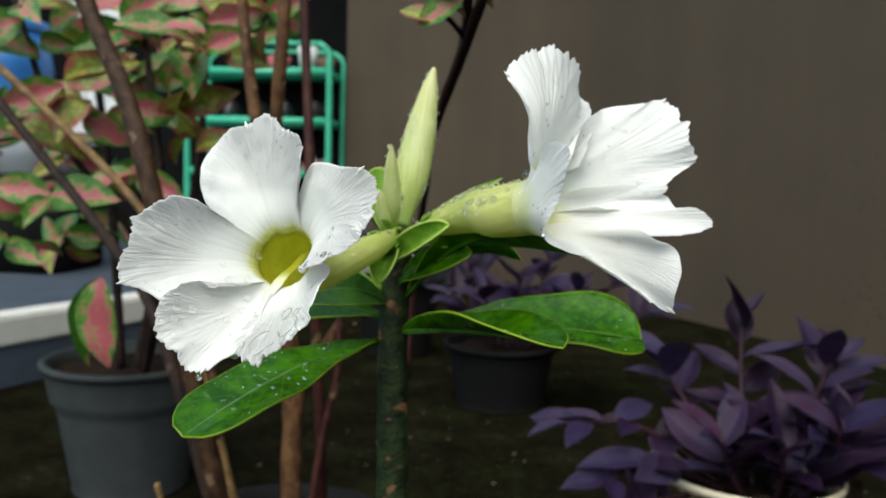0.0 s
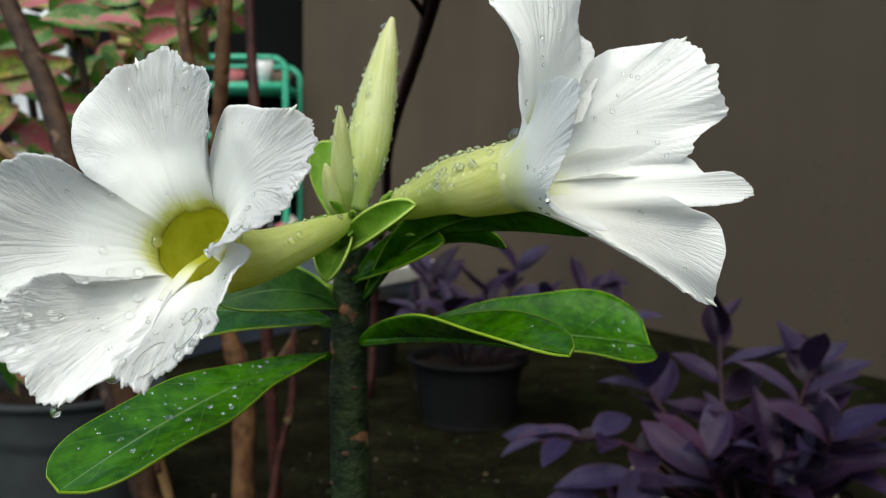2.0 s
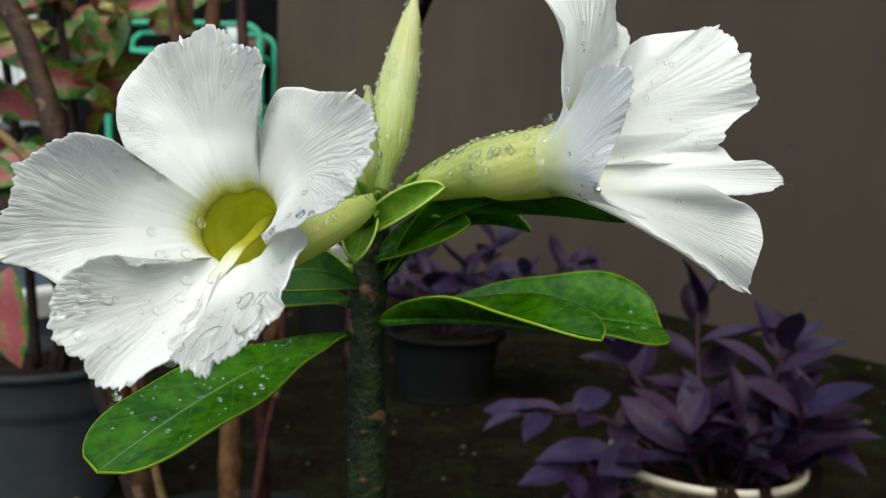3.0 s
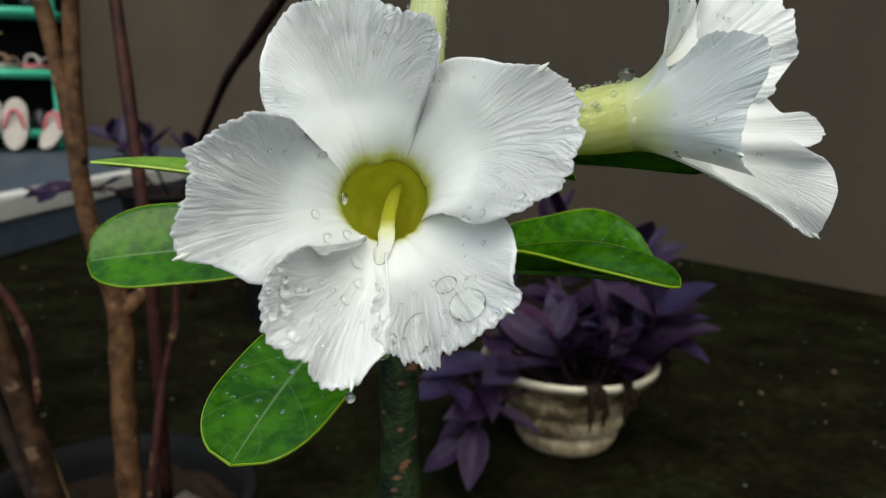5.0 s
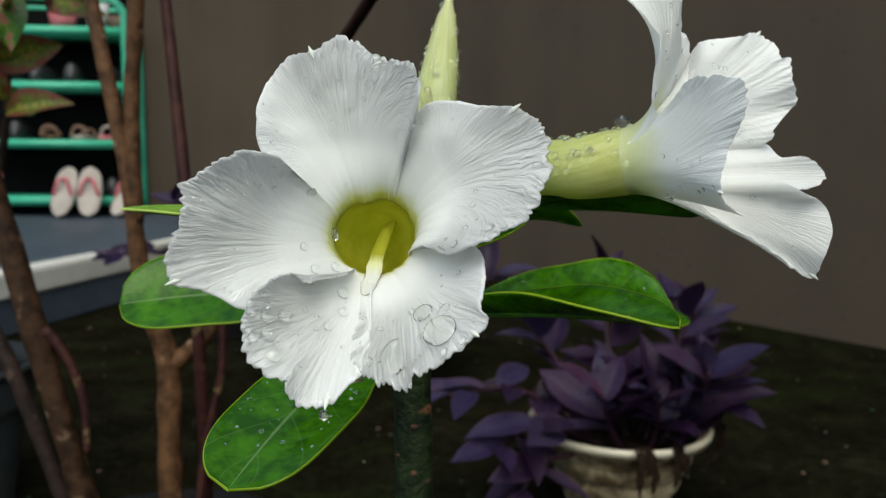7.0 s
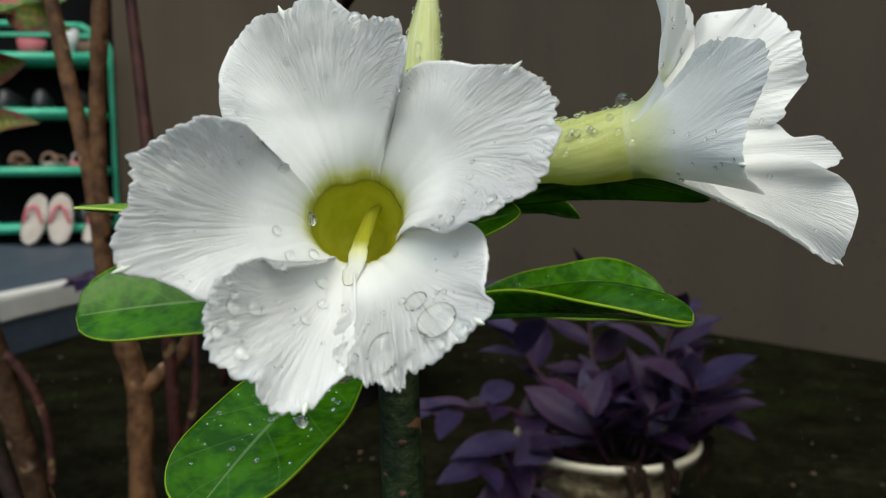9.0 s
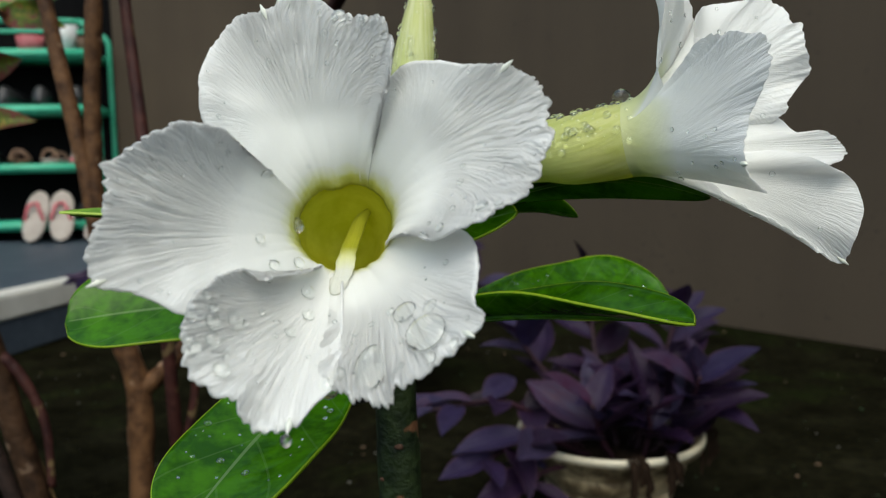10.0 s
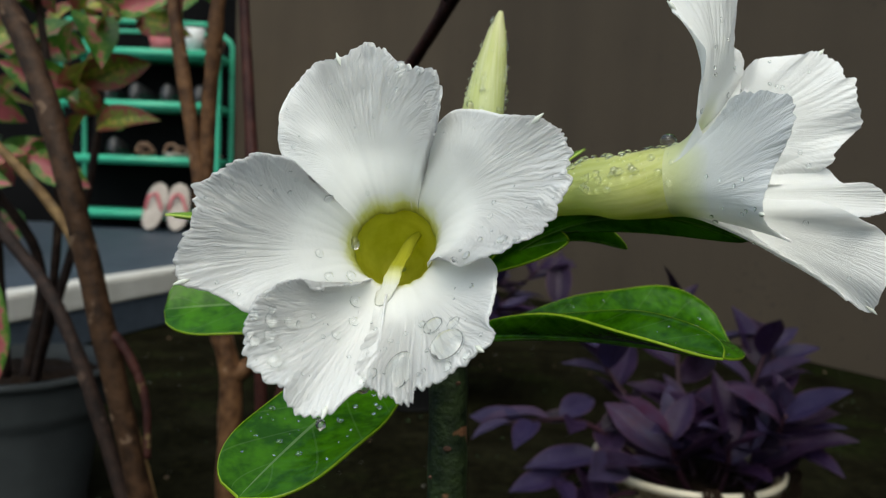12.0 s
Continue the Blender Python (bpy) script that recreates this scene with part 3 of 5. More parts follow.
petals_1 = [
    petal(left_flower, C1, A1, [(166, 13, 7), (152, 23.5, 13.5), (138, 29.8, 16), (126, 34.6, 15), (116, 37.3, 14), (109, 37.1, 13.5), (98, 38.7, 15), (86, 32.1, 17), (72, 29.6, 21), (61, 23.3, 21), (56, 15.3, 10.5)], (160, 50), mouth, 1, mucro=0.5, lip=3.0, sag=0.0, steep=0.62),
    petal(left_flower, C1, A1, [(66, 14, 7), (64, 22.5, 14.5), (52, 26.6, 20), (37, 30.7, 22), (30, 34.9, 23), (22, 37.8, 24), (9, 36.5, 26), (-7, 34.2, 27), (-19, 28.3, 26), (-33, 21.8, 22), (-30, 14, 10)], (62, -32), mouth, 2, mucro=0.4, lip=3.0, sag=0.0, steep=0.62),
    petal(left_flower, C1, A1, [(-10, 13, 5.5), (-20, 24, 15), (-34, 28.8, 23), (-45, 32.3, 24), (-47, 35.2, 25), (-61, 36.0, 23), (-72, 36.3, 21), (-75, 38.4, 20), (-81, 36.0, 19), (-87, 34.0, 17), (-95, 29.0, 13.2), (-103, 16, 5.2)], (-18, -108), mouth, 3, mucro=0.4, lap=(1.0, 0.0), lip=3.0, sag=0.3, steep=1.0),
    petal(left_flower, C1, A1, [(-84, 14, 4.7), (-85, 23, 9.6), (-86, 32.0, 15.4), (-92, 36.6, 19), (-96, 40.1, 21), (-103, 41.0, 22), (-109, 38.3, 23), (-119, 36.7, 24), (-126, 32.7, 25), (-131, 28.0, 25), (-130.5, 23.0, 22.5), (-128, 19.6, 19.8), (-120, 19.2, 17.2), (-115, 16.6, 14.2), (-108, 14.6, 11.2), (-101, 11.4, 6)], (-80, -106), mouth, 4, mucro=0.27, lap=(0.0, 0.35), lip=3.0, sag=0.3, steep=1.0),
    petal(left_flower, C1, A1, [(-104, 12.5, 3.6), (-118, 22, 9.2), (-134, 30.5, 19), (-144, 33.3, 22), (-151, 37.6, 24), (-159, 36.1, 26), (-168, 32.3, 27), (-179, 31.2, 28), (-187, 26.8, 28), (-196, 21.8, 27), (-201, 16.1, 24), (-200, 12.5, 14)], (-106, -208), mouth, 5, mucro=0.36, lip=3.0, sag=0.0, steep=0.62),
]
M1 = C1 + (A1[0] * math.cos(radians(-25)) + A1[1] * math.sin(radians(-25))) * 0.0014
tube_1 = flower_tube(left_flower, [M1 - A1[2] * 0.0012, M1 - A1[2] * 0.010, C1 - A1[2] * 0.030 + Vector((0.004, 0, 0.006)), C1 - A1[2] * 0.052 + Vector((0.012, 0, 0.0195)), Vector((-0.011, 0.293, 0.433))],
            [0.0106, 0.0094, 0.0068, 0.0047, 0.0026], [M1 - A1[2] * 0.0020, M1 - A1[2] * 0.005, M1 - A1[2] * 0.010, M1 - A1[2] * 0.016, M1 - A1[2] * 0.019], [0.0094, 0.0090, 0.0080, 0.0050, 0.0006])


def in_flower(centre, axes, r, deg, h):
    return centre + (axes[0] * r * math.cos(radians(deg)) + axes[1] * r * math.sin(radians(deg)) + axes[2] * h) * 0.001


def anther_tongue():
    """A soft flat tongue that rises from the throat's depth and lies out over the lower petals."""
    line = smooth_line([in_flower(C1, A1, *q) for q in ((8.0, 50, -12.0), (5.0, 40, -9.6), (3.0, -30, -7.0), (6.6, -73, -1.7), (10.5, -81, 1.5), (13.4, -86, 3.3), (16.0, -89, 4.9))], 80)

    def at(u, v):
        a = 2 * math.pi * v
        w = 0.0018 * math.sqrt(max(0.0, 1 - (2 * u - 1) ** 6)) * (0.8 + 0.2 * u)
        frayed = 1 + 0.30 * u * noise.noise(Vector((u * 14, math.cos(a) * 1.5, math.sin(a) * 1.5)))
        rise = (0.0011 - 0.0008 * u) * math.sin(a) * (1 + 0.5 * u * noise.noise(Vector((u * 18, a, 3))))
        return line[round(u * 80)] + A1[0] * w * math.cos(a) * frayed + A1[2] * rise

    return sheet(at, 80, 20, closed=True)


part("anther_tongue", anther_tongue(), TONGUE, left_flower, "soft anther tongue, olive in the throat and white outside")

C2 = Vector((0.059, 0.2405, 0.4495))
A2 = flower_axes((0.83, -0.53, 0.15))
right_flower = part("flower", rod([C2 - A2[2] * 0.030, C2 - A2[2] * 0.026], [0.003, 0.003], 2, 8), TUBE, desert_rose, "open white flower seen from its side")


def ring_2(deg):
    return 9.06


def funnel_2(r):
    """How far forward the five petals, grown together, stand r mm from the axis."""
    return -22 + 16.5 * math.sqrt(max(0.0, r - 9.06) / 17)


SECOND = dict(funnel=funnel_2, lap=(0.2, 0.2), sag=0.3, wild=0.45)
petals_2 = [
    petal(right_flower, C2, A2, [(150, 12, -10), (131, 20.9, -10.8), (121, 33.4, -7.4), (112, 44.6, -15.0), (103, 48, -11), (94, 49.5, -7.8), (89, 48.6, -3.8), (76, 45.3, -4.2), (68, 41.0, -8.0), (58, 32, -5), (56, 26.5, -4.5), (58, 14, -6)], (155, 52), ring_2, 6, mucro=0.27, steep=2.2, material=PETAL_TUBED, **SECOND),
    petal(right_flower, C2, A2, [(84, 14, -5), (70, 26, -4), (59, 35, -3), (52, 40.6, -0.6), (46, 44.5, 7.4), (43, 48.6, 10.5), (38, 49.6, 14.6), (33, 45.0, 19), (25, 41.0, 21), (15, 42.0, 20.4), (11, 33.5, 16.2), (3, 29.6, 13), (-3, 29.8, 7), (-9, 22, 2), (-8, 13, -4)], (88, -14), ring_2, 7, mucro=0.385, steep=1.3, material=PETAL_INNER, **SECOND),
    petal(right_flower, C2, A2, [(24, 12, -6), (10, 25, 5), (0, 33.6, 12), (-8, 32.2, 16), (-8.5, 32.6, 21.5), (-12, 36, 25), (-17, 37.2, 26.6), (-22, 33.5, 25.5), (-32, 26, 22.5), (-44, 19, 17), (-58, 13, 4)], (14, -66), ring_2, 8, steep=1.2, material=PETAL_INNER, **SECOND),
    petal(right_flower, C2, A2, [(-36, 11, -2), (-54, 9.6, 5), (-68, 9.2, 11), (-84, 11.4, 17.5), (-84, 14.6, 21.6), (-72, 17.2, 23.8), (-71, 20.5, 25.6), (-77, 25.5, 26.6), (-80, 31.5, 24), (-77, 37.6, 21.1), (-81, 33, 15.8), (-85, 27, 11), (-88, 21, 3), (-96, 13, -5)], (-40, -128), ring_2, 9, mucro=0.69, steep=1.0, material=PETAL_INNER, funnel=funnel_2, lap=(0.0, 0.0), sag=0.2, wild=0.5),
    petal(right_flower, C2, A2, [(-112, 12, -6), (-122, 18, 4), (-129, 22.3, 7.4), (-148, 29.5, 6.8), (-163, 36.2, 4.6), (-172, 31, 6), (-180, 28.4, 8), (-191, 31.0, 11.4), (-200, 31.0, 12.4), (-207, 30.6, 10.8), (-214, 29.2, 4.8), (-220, 25.6, -2), (-226, 13, -7)], (-104, -230), ring_2, 10, mucro=0.335, steep=1.3, material=PETAL_TUBED, **SECOND),
]
tube_2 = flower_tube(right_flower, [C2 - A2[2] * 0.0190, C2 - A2[2] * 0.0215, C2 - A2[2] * 0.027, C2 - A2[2] * 0.036, Vector((0.022, 0.272, 0.4435)), Vector((0.006, 0.287, 0.4375)), Vector((-0.007, 0.298, 0.430))],
            [0.0086, 0.00915, 0.0092, 0.0087, 0.0078, 0.0048, 0.0028], [C2 - A2[2] * 0.0205, C2 - A2[2] * 0.024, C2 - A2[2] * 0.032, C2 - A2[2] * 0.036], [0.0085, 0.0082, 0.0074, 0.0006])


def sepals(flower, foot, way, spread):
    """Five small pointed sepals round a flower tube's foot."""
    d = Vector(way).normalized()
    a = d.orthogonal().normalized()
    for k in range(5):
        o = Matrix.Rotation(radians(72 * k + 20), 3, d) @ a
        part("sepal", rod([foot + o * 0.4 * spread, foot + d * 0.005 + o * 0.75 * spread, foot + d * 0.011 + o * spread], [0.0013, 0.0014, 0.0002], 8, 6), LEAF_YOUNG, flower, "pale green sepal")


sepals(right_flower, Vector((0.001, 0.2915, 0.4345)), (0.72, -0.66, 0.2), 0.0078)
sepals(left_flower, Vector((-0.0118, 0.2895, 0.4330)), (-0.10, -0.98, 0.02), 0.0062)


def bud(base, mid, tip, r, label):
    radii = [r * k for k in (0.40, 0.50, 0.74, 0.95, 1.0, 0.95, 0.84, 0.68, 0.47, 0.12)]
    return part("bud", rod([base, Vector(base).lerp(Vector(mid), 0.45), mid, Vector(mid).lerp(Vector(tip), 0.5), tip], radii, 48, 24, 0.03), BUD, desert_rose, label)


BEADED = []
BEADED.append(bud((-0.0096, 0.300, 0.436), (-0.006, 0.307, 0.465), (-0.0006, 0.3148, 0.5006), 0.0070, "tall closed pale green flower bud"))
BEADED.append(bud((-0.0125, 0.295, 0.434), (-0.0122, 0.288, 0.449), (-0.0111, 0.2798, 0.4671), 0.0036, "small closed green flower bud"))
bud((-0.0145, 0.293, 0.433), (-0.0155, 0.289, 0.442), (-0.0165, 0.284, 0.4505), 0.0030, "tiny pale flower bud")


def blade(base, ctrl, tip, side, width, folds, material, label, peak=1.2, tail=0.42, wave=0.0, seed=0.0, parent=None, name="leaf", rib=True, halves=(1.0, 1.0)):
    """A leaf along a bent midrib; side: where its near half points; folds: degrees by which the two halves rise."""
    b, c, t = Vector(base), Vector(ctrl), Vector(tip)
    top = (peak / (peak + tail)) ** peak * (tail / (peak + tail)) ** tail

    def spine(u):
        return b * (1 - u) ** 2 + c * 2 * u * (1 - u) + t * u * u

    def at(u, v):
        p = spine(u)
        d = (spine(min(u + 0.02, 1)) - spine(max(u - 0.02, 0))).normalized()
        s = Vector(side)
        s = (s - d * s.dot(d)).normalized()
        n = s.cross(d)
        if n.z < 0:
            n = -n
        w = width * (0.045 * (1 - u) + max(u, 0) ** peak * max(1 - u, 0) ** tail / top)
        x = 2 * v - 1
        w *= halves[1] if x > 0 else halves[0]
        f = folds[1] if x > 0 else folds[0]
        f = radians(f(u) if callable(f) else f)
        ang = f * (0.45 + 0.75 * abs(x))
        ripple = wave * w * abs(x) ** 2 * math.sin(u * 15 + seed + (2 if x > 0 else 0))
        return p + s * x * w * math.cos(ang) + n * (abs(x) * w * math.sin(ang) + ripple)

    ob = part(name, sheet(at, 72, 18), material, parent, label)
    thicken(ob, 0.0007)
    if rib:
        n_pts = [at(u, 0.5) + Vector((0, 0, -0.0006)) for u in (0.0, 0.25, 0.5, 0.75, 0.97)]
        part("midrib", rod(n_pts, [0.0018, 0.0013, 0.0010, 0.0007, 0.0002], 20, 7), material, ob)
    return at


R = desert_rose
leaf_left = blade((-0.019, 0.300, 0.389), (-0.042, 0.262, 0.389), (-0.0628, 0.2159, 0.3728), (0.80, -0.55, -0.12), 0.0178, (12, 8), LEAF, "broad glossy green leaf with water drops", wave=0.05, parent=R, halves=(0.80, 1.0))
leaf_right = blade((-0.009, 0.307, 0.393), (0.045, 0.326, 0.396), (0.0905, 0.330, 0.3885), (0.12, -0.97, 0.0), 0.0245, (30, -4), LEAF, "broad rounded glossy green leaf with water drops", wave=0.03, seed=2, parent=R, peak=1.3, tail=0.32)
leaf_near = blade((-0.009, 0.303, 0.393), (0.026, 0.270, 0.4035), (0.0541, 0.2436, 0.4013), (-0.7, -0.71, 0.0), 0.0138, (24, lambda u: 42 * (1 - u) + 6), LEAF, "folded glossy green leaf with a pale margin", wave=0.02, seed=5, parent=R, peak=0.9, tail=0.55)
blade((-0.019, 0.309, 0.398), (-0.06, 0.325, 0.402), (-0.1126, 0.320, 0.3955), (0.1, -0.75, -0.65), 0.018, (10, 14), LEAF, "dark glossy green leaf behind the flower", wave=0.04, seed=1, parent=R)
blade((-0.018, 0.304, 0.410), (-0.06, 0.300, 0.428), (-0.1028, 0.2895, 0.4305), (0.1, -1.0, -0.12), 0.011, (6, 8), LEAF_YOUNG, "pale green leaf edge-on behind the flower", peak=0.9, tail=0.9, seed=3, parent=R)
blade((-0.008, 0.303, 0.408), (0.020, 0.279, 0.449), (0.061, 0.250, 0.4315), (0.4, -0.75, 0.5), 0.0085, (10, 24), LEAF, "long green leaf below the flower tube", peak=0.9, tail=0.7, seed=4, parent=R)
blade((-0.008, 0.308, 0.412), (0.015, 0.30, 0.434), (0.0385, 0.2845, 0.4256), (0.4, -0.7, 0.2), 0.010, (20, 20), LEAF, "dark green leaf below the flower tube", peak=0.9, tail=0.8, seed=5, parent=R)
blade((-0.014, 0.294, 0.423), (-0.002, 0.278, 0.428), (0.0122, 0.272, 0.4385), (0.15, -0.5, -0.85), 0.0070, (42, 38), LEAF_YOUNG, "folded bright green young leaf", peak=0.7, tail=0.5, parent=R, seed=6)
blade((-0.016, 0.302, 0.404), (-0.028, 0.288, 0.416), (-0.046, 0.274, 0.4085), (0.45, -0.45, -0.75), 0.0092, (8, 12), LEAF_SHADED, "green leaf close to the stem, coloured as shaded", peak=0.8, tail=0.6, parent=R, seed=10)
blade((-0.010, 0.300, 0.414), (0.004, 0.292, 0.424), (0.020, 0.282, 0.4275), (0.2, -0.6, -0.7), 0.0072, (20, 20), LEAF, "small green leaf under the flower tube", peak=0.8, tail=0.6, parent=R, seed=11)
SCAR = plain("leaf_scar", (0.035, 0.014, 0.006), (0.12, 0.05, 0.024), 0.8, scale=500.0)
for z, turn, r in ((0.378, -70, 0.0015), (0.356, -95, 0.0022), (0.336, -50, 0.0020), (0.345, -150, 0.0016), (0.318, -110, 0.0022), (0.290, -60, 0.0024)):
    rs = 0.0064 + 0.0034 * max(0.0, (0.385 - z) / 0.185) * (1.0 if z < 0.33 else 0.3)
    w = radians(turn)
    out = Vector((math.cos(w), math.sin(w), 0))
    c = Vector((-0.0128, 0.306, z)) + out * rs
    bm = bmesh.new()
    bmesh.ops.create_icosphere(bm, subdivisions=2, radius=1.0, matrix=Matrix.Translation(c) @ out.to_track_quat("Z", "Y").to_matrix().to_4x4() @ Matrix.Diagonal((r * 0.65, r * 0.42, r * 0.25, 1)))
    for v in bm.verts:
        v.co += out * 0.0004 * noise.noise(v.co * 1500)
    part("leaf_scar", bm, SCAR, R, "small brown leaf scar")
blade((-0.013, 0.300, 0.424), (-0.012, 0.283, 0.426), (-0.0130, 0.270, 0.4160), (0.9, 0.1, 0.1), 0.0085, (50, 40), LEAF_YOUNG, "curled bright green young leaf", parent=R, seed=7)
blade((-0.017, 0.306, 0.430), (-0.021, 0.308, 0.444), (-0.020, 0.308, 0.459), (0.9, -0.3, 0), 0.007, (25, 25), LEAF_YOUNG, "upright bright green young leaf", parent=R, seed=8)
blade((-0.008, 0.306, 0.430), (0.009, 0.310, 0.443), (0.0292, 0.310, 0.4563), (0.4, -0.8, -0.4), 0.0042, (30, 25), LEAF_YOUNG, "pointed bright green young leaf behind the tube", parent=R, seed=9, peak=0.8, tail=1.0)


# ---- pots ----
def soil_disc(at, r, name="soil"):
    def f(u, v):
        w = 2 * math.pi * v
        p = Vector((at[0] + r * u * math.cos(w), at[1] + r * u * math.sin(w), at[2]))
        p.z += 0.008 * noise.noise(p * 40) + 0.006 * noise.noise(p * 110)
        return p
    return sheet(f, 14, 40)


def flower_pot(name, at, r_top, r_base, height, material, label, lip=0.010, ribs=0, soil=0.02, band=0.0):
    pot = thing(name, at, label, "pot")
    prof = [(0.0, 0.0), (r_base, 0.0), (r_base + 0.002, 0.004)]
    n = 24
    for k in range(1, n):
        z = height * k / n
        r = r_base + (r_top - lip - r_base) * k / n
        if ribs:
            ph = (k / n * ribs) % 1.0
            r += 0.006 * math.sqrt(max(0.0, math.sin(math.pi * ph)))
        if band and z > height - band:
            r += 0.006
        prof.append((r, z))
    prof += [(r_top, height - 0.010), (r_top, height - 0.002), (r_top - 0.003, height), (r_top - lip, height - 0.001), (r_top - lip - 0.004, height - 0.02), (r_base - 0.004, 0.008), (0.0, 0.008)]
    part("body", lathe(prof, at, 48), material, pot)
    return pot, soil_disc((at[0], at[1], at[2] + height - soil), r_top - lip - 0.003)


pot, dirt = flower_pot("flower_pot", (0.309, 0.970, 0.0), 0.1105, 0.053, 0.113, CREAM, "weathered cream plastic ribbed flower pot on the ground", ribs=4)
part("rim", lathe([(0.1100, 0.109), (0.1130, 0.109), (0.1135, 0.114), (0.1120, 0.117), (0.1085, 0.117), (0.1075, 0.114)], (0.309, 0.970, 0.0), 48), plain("cream_plastic_clean", (0.42, 0.37, 0.27), (0.58, 0.54, 0.42), 0.5, scale=40.0), pot, "pale worn pot rim")
part("soil", dirt, SOIL, pot)
pot, dirt = flower_pot("flower_pot", (-0.530, 1.05, 0.0), 0.120, 0.078, 0.190, GREY_PLASTIC, "dark grey plastic flower pot with a deep rim", band=0.062)
part("soil", dirt, SOIL, pot)
pot, dirt = flower_pot("flower_pot", (-0.19, 0.70, 0.0), 0.115, 0.088, 0.118, BLACK_PLASTIC, "black plastic flower pot full of soil", soil=0.03)
part("soil", dirt, SOIL, pot)
part("stone", rod([(-0.155, 0.685, 0.092), (-0.132, 0.68, 0.106), (-0.108, 0.69, 0.096)], [0.007, 0.015, 0.005], 10, 9, 0.5), STONE, pot, "rough clod of earth")
pot, dirt = flower_pot("flower_pot", (-0.02, 1.60, 0.0), 0.12, 0.09, 0.13, BLACK_PLASTIC, "black plastic flower pot by the wall")
part("soil", dirt, SOIL, pot)
pot, dirt = flower_pot("flower_pot", (-0.31, 2.02, 0.0), 0.12, 0.085, 0.20, BLACK_PLASTIC, "black plastic flower pot by the porch edge")
part("soil", dirt, SOIL, pot)
pot, dirt = flower_pot("flower_pot", (-0.0105, 0.307, 0.0), 0.085, 0.062, 0.10, BLACK_PLASTIC, "black plastic flower pot holding the desert rose")
part("soil", dirt, SOIL, pot)


# ---- purple plants ----
def leaf_mesh(name, length, width, fold, bend, material, peak, tail, nu=12, nv=6):
    """A blade that points along +y from its foot, with a groove and a droop; many leaves share it."""
    top = (peak / (peak + tail)) ** peak * (tail / (peak + tail)) ** tail

    def at(u, v):
        x = 2 * v - 1
        w = width * (0.06 * (1 - u) + u**peak * max(1 - u, 0) ** tail / top)
        f = radians(fold)
        return Vector((x * w * math.cos(f), length * u * (1 - 0.12 * bend * u), abs(x) * w * math.sin(f) - bend * length * 0.45 * u * u + 0.06 * w * math.sin(9 * u + x)))

    bm = sheet(at, nu, nv)
    me = bpy.data.meshes.new(name)
    bm.to_mesh(me)
    bm.free()
    me.materials.append(material)
    me.polygons.foreach_set("use_smooth", [True] * len(me.polygons))
    return me


def aim(place, way, roll=0.0, size=1.0, up=(0, 0, 1)):
    """A pose for a leaf mesh: its +y along way, its upper face up, turned by roll degrees."""
    y = Vector(way).normalized()
    x = y.cross(Vector(up))
    x = x.normalized() if x.length > 1e-4 else Vector((1, 0, 0))
    z = x.cross(y)
    m = Matrix((x, y, z)).transposed().to_4x4()
    return Matrix.Translation(place) @ m @ Matrix.Rotation(radians(roll), 4, "Y") @ Matrix.Diagonal((size, size, size, 1))


PURPLE_LEAVES = [leaf_mesh("purple_leaf", 0.082, 0.0180, 24, b, PURPLE, 0.80, 1.05) for b in (0.0, 0.25, 0.6)]
STALK = plain("purple_stalk", (0.012, 0.005, 0.008), (0.034, 0.012, 0.020), 0.5, scale=60.0, gloss=0.2)


def purple_plant(at, stems, label, seed, size=1.0):
    rng = random.Random(seed)
    plant = thing("purple_heart_plant", at, label, "plant", "purple plants")
    for pts, count in stems:
        line = smooth_line(pts, 30)
        part("stalk", rod(pts, [0.0036, 0.0031, 0.0024], 20, 8, 0.08), STALK, plant)
        turn = rng.uniform(0, 360)
        count = round(count * 0.95)
        for k in range(count):
            s = 0.42 + 0.58 * k / max(count - 1, 1)
            i = min(int(s * 30), 29)
            way = (line[i + 1] - line[max(i - 1, 0)]).normalized()
            turn += 137 + rng.uniform(-25, 25)
            side = Vector((math.cos(radians(turn)), math.sin(radians(turn)), 0))
            up = 0.95 if k >= count - 3 else rng.uniform(0.2, 0.7)
            aimed = side + way * up * 1.1 + Vector((0, 0, rng.uniform(-0.1, 0.25)))
            shared("leaf", rng.choice(PURPLE_LEAVES), aim(line[i], aimed, rng.uniform(-25, 25), size * rng.uniform(0.8, 1.3) * (0.8 if k == count - 1 else 1), (0, -0.35, 1)), plant)
    return plant


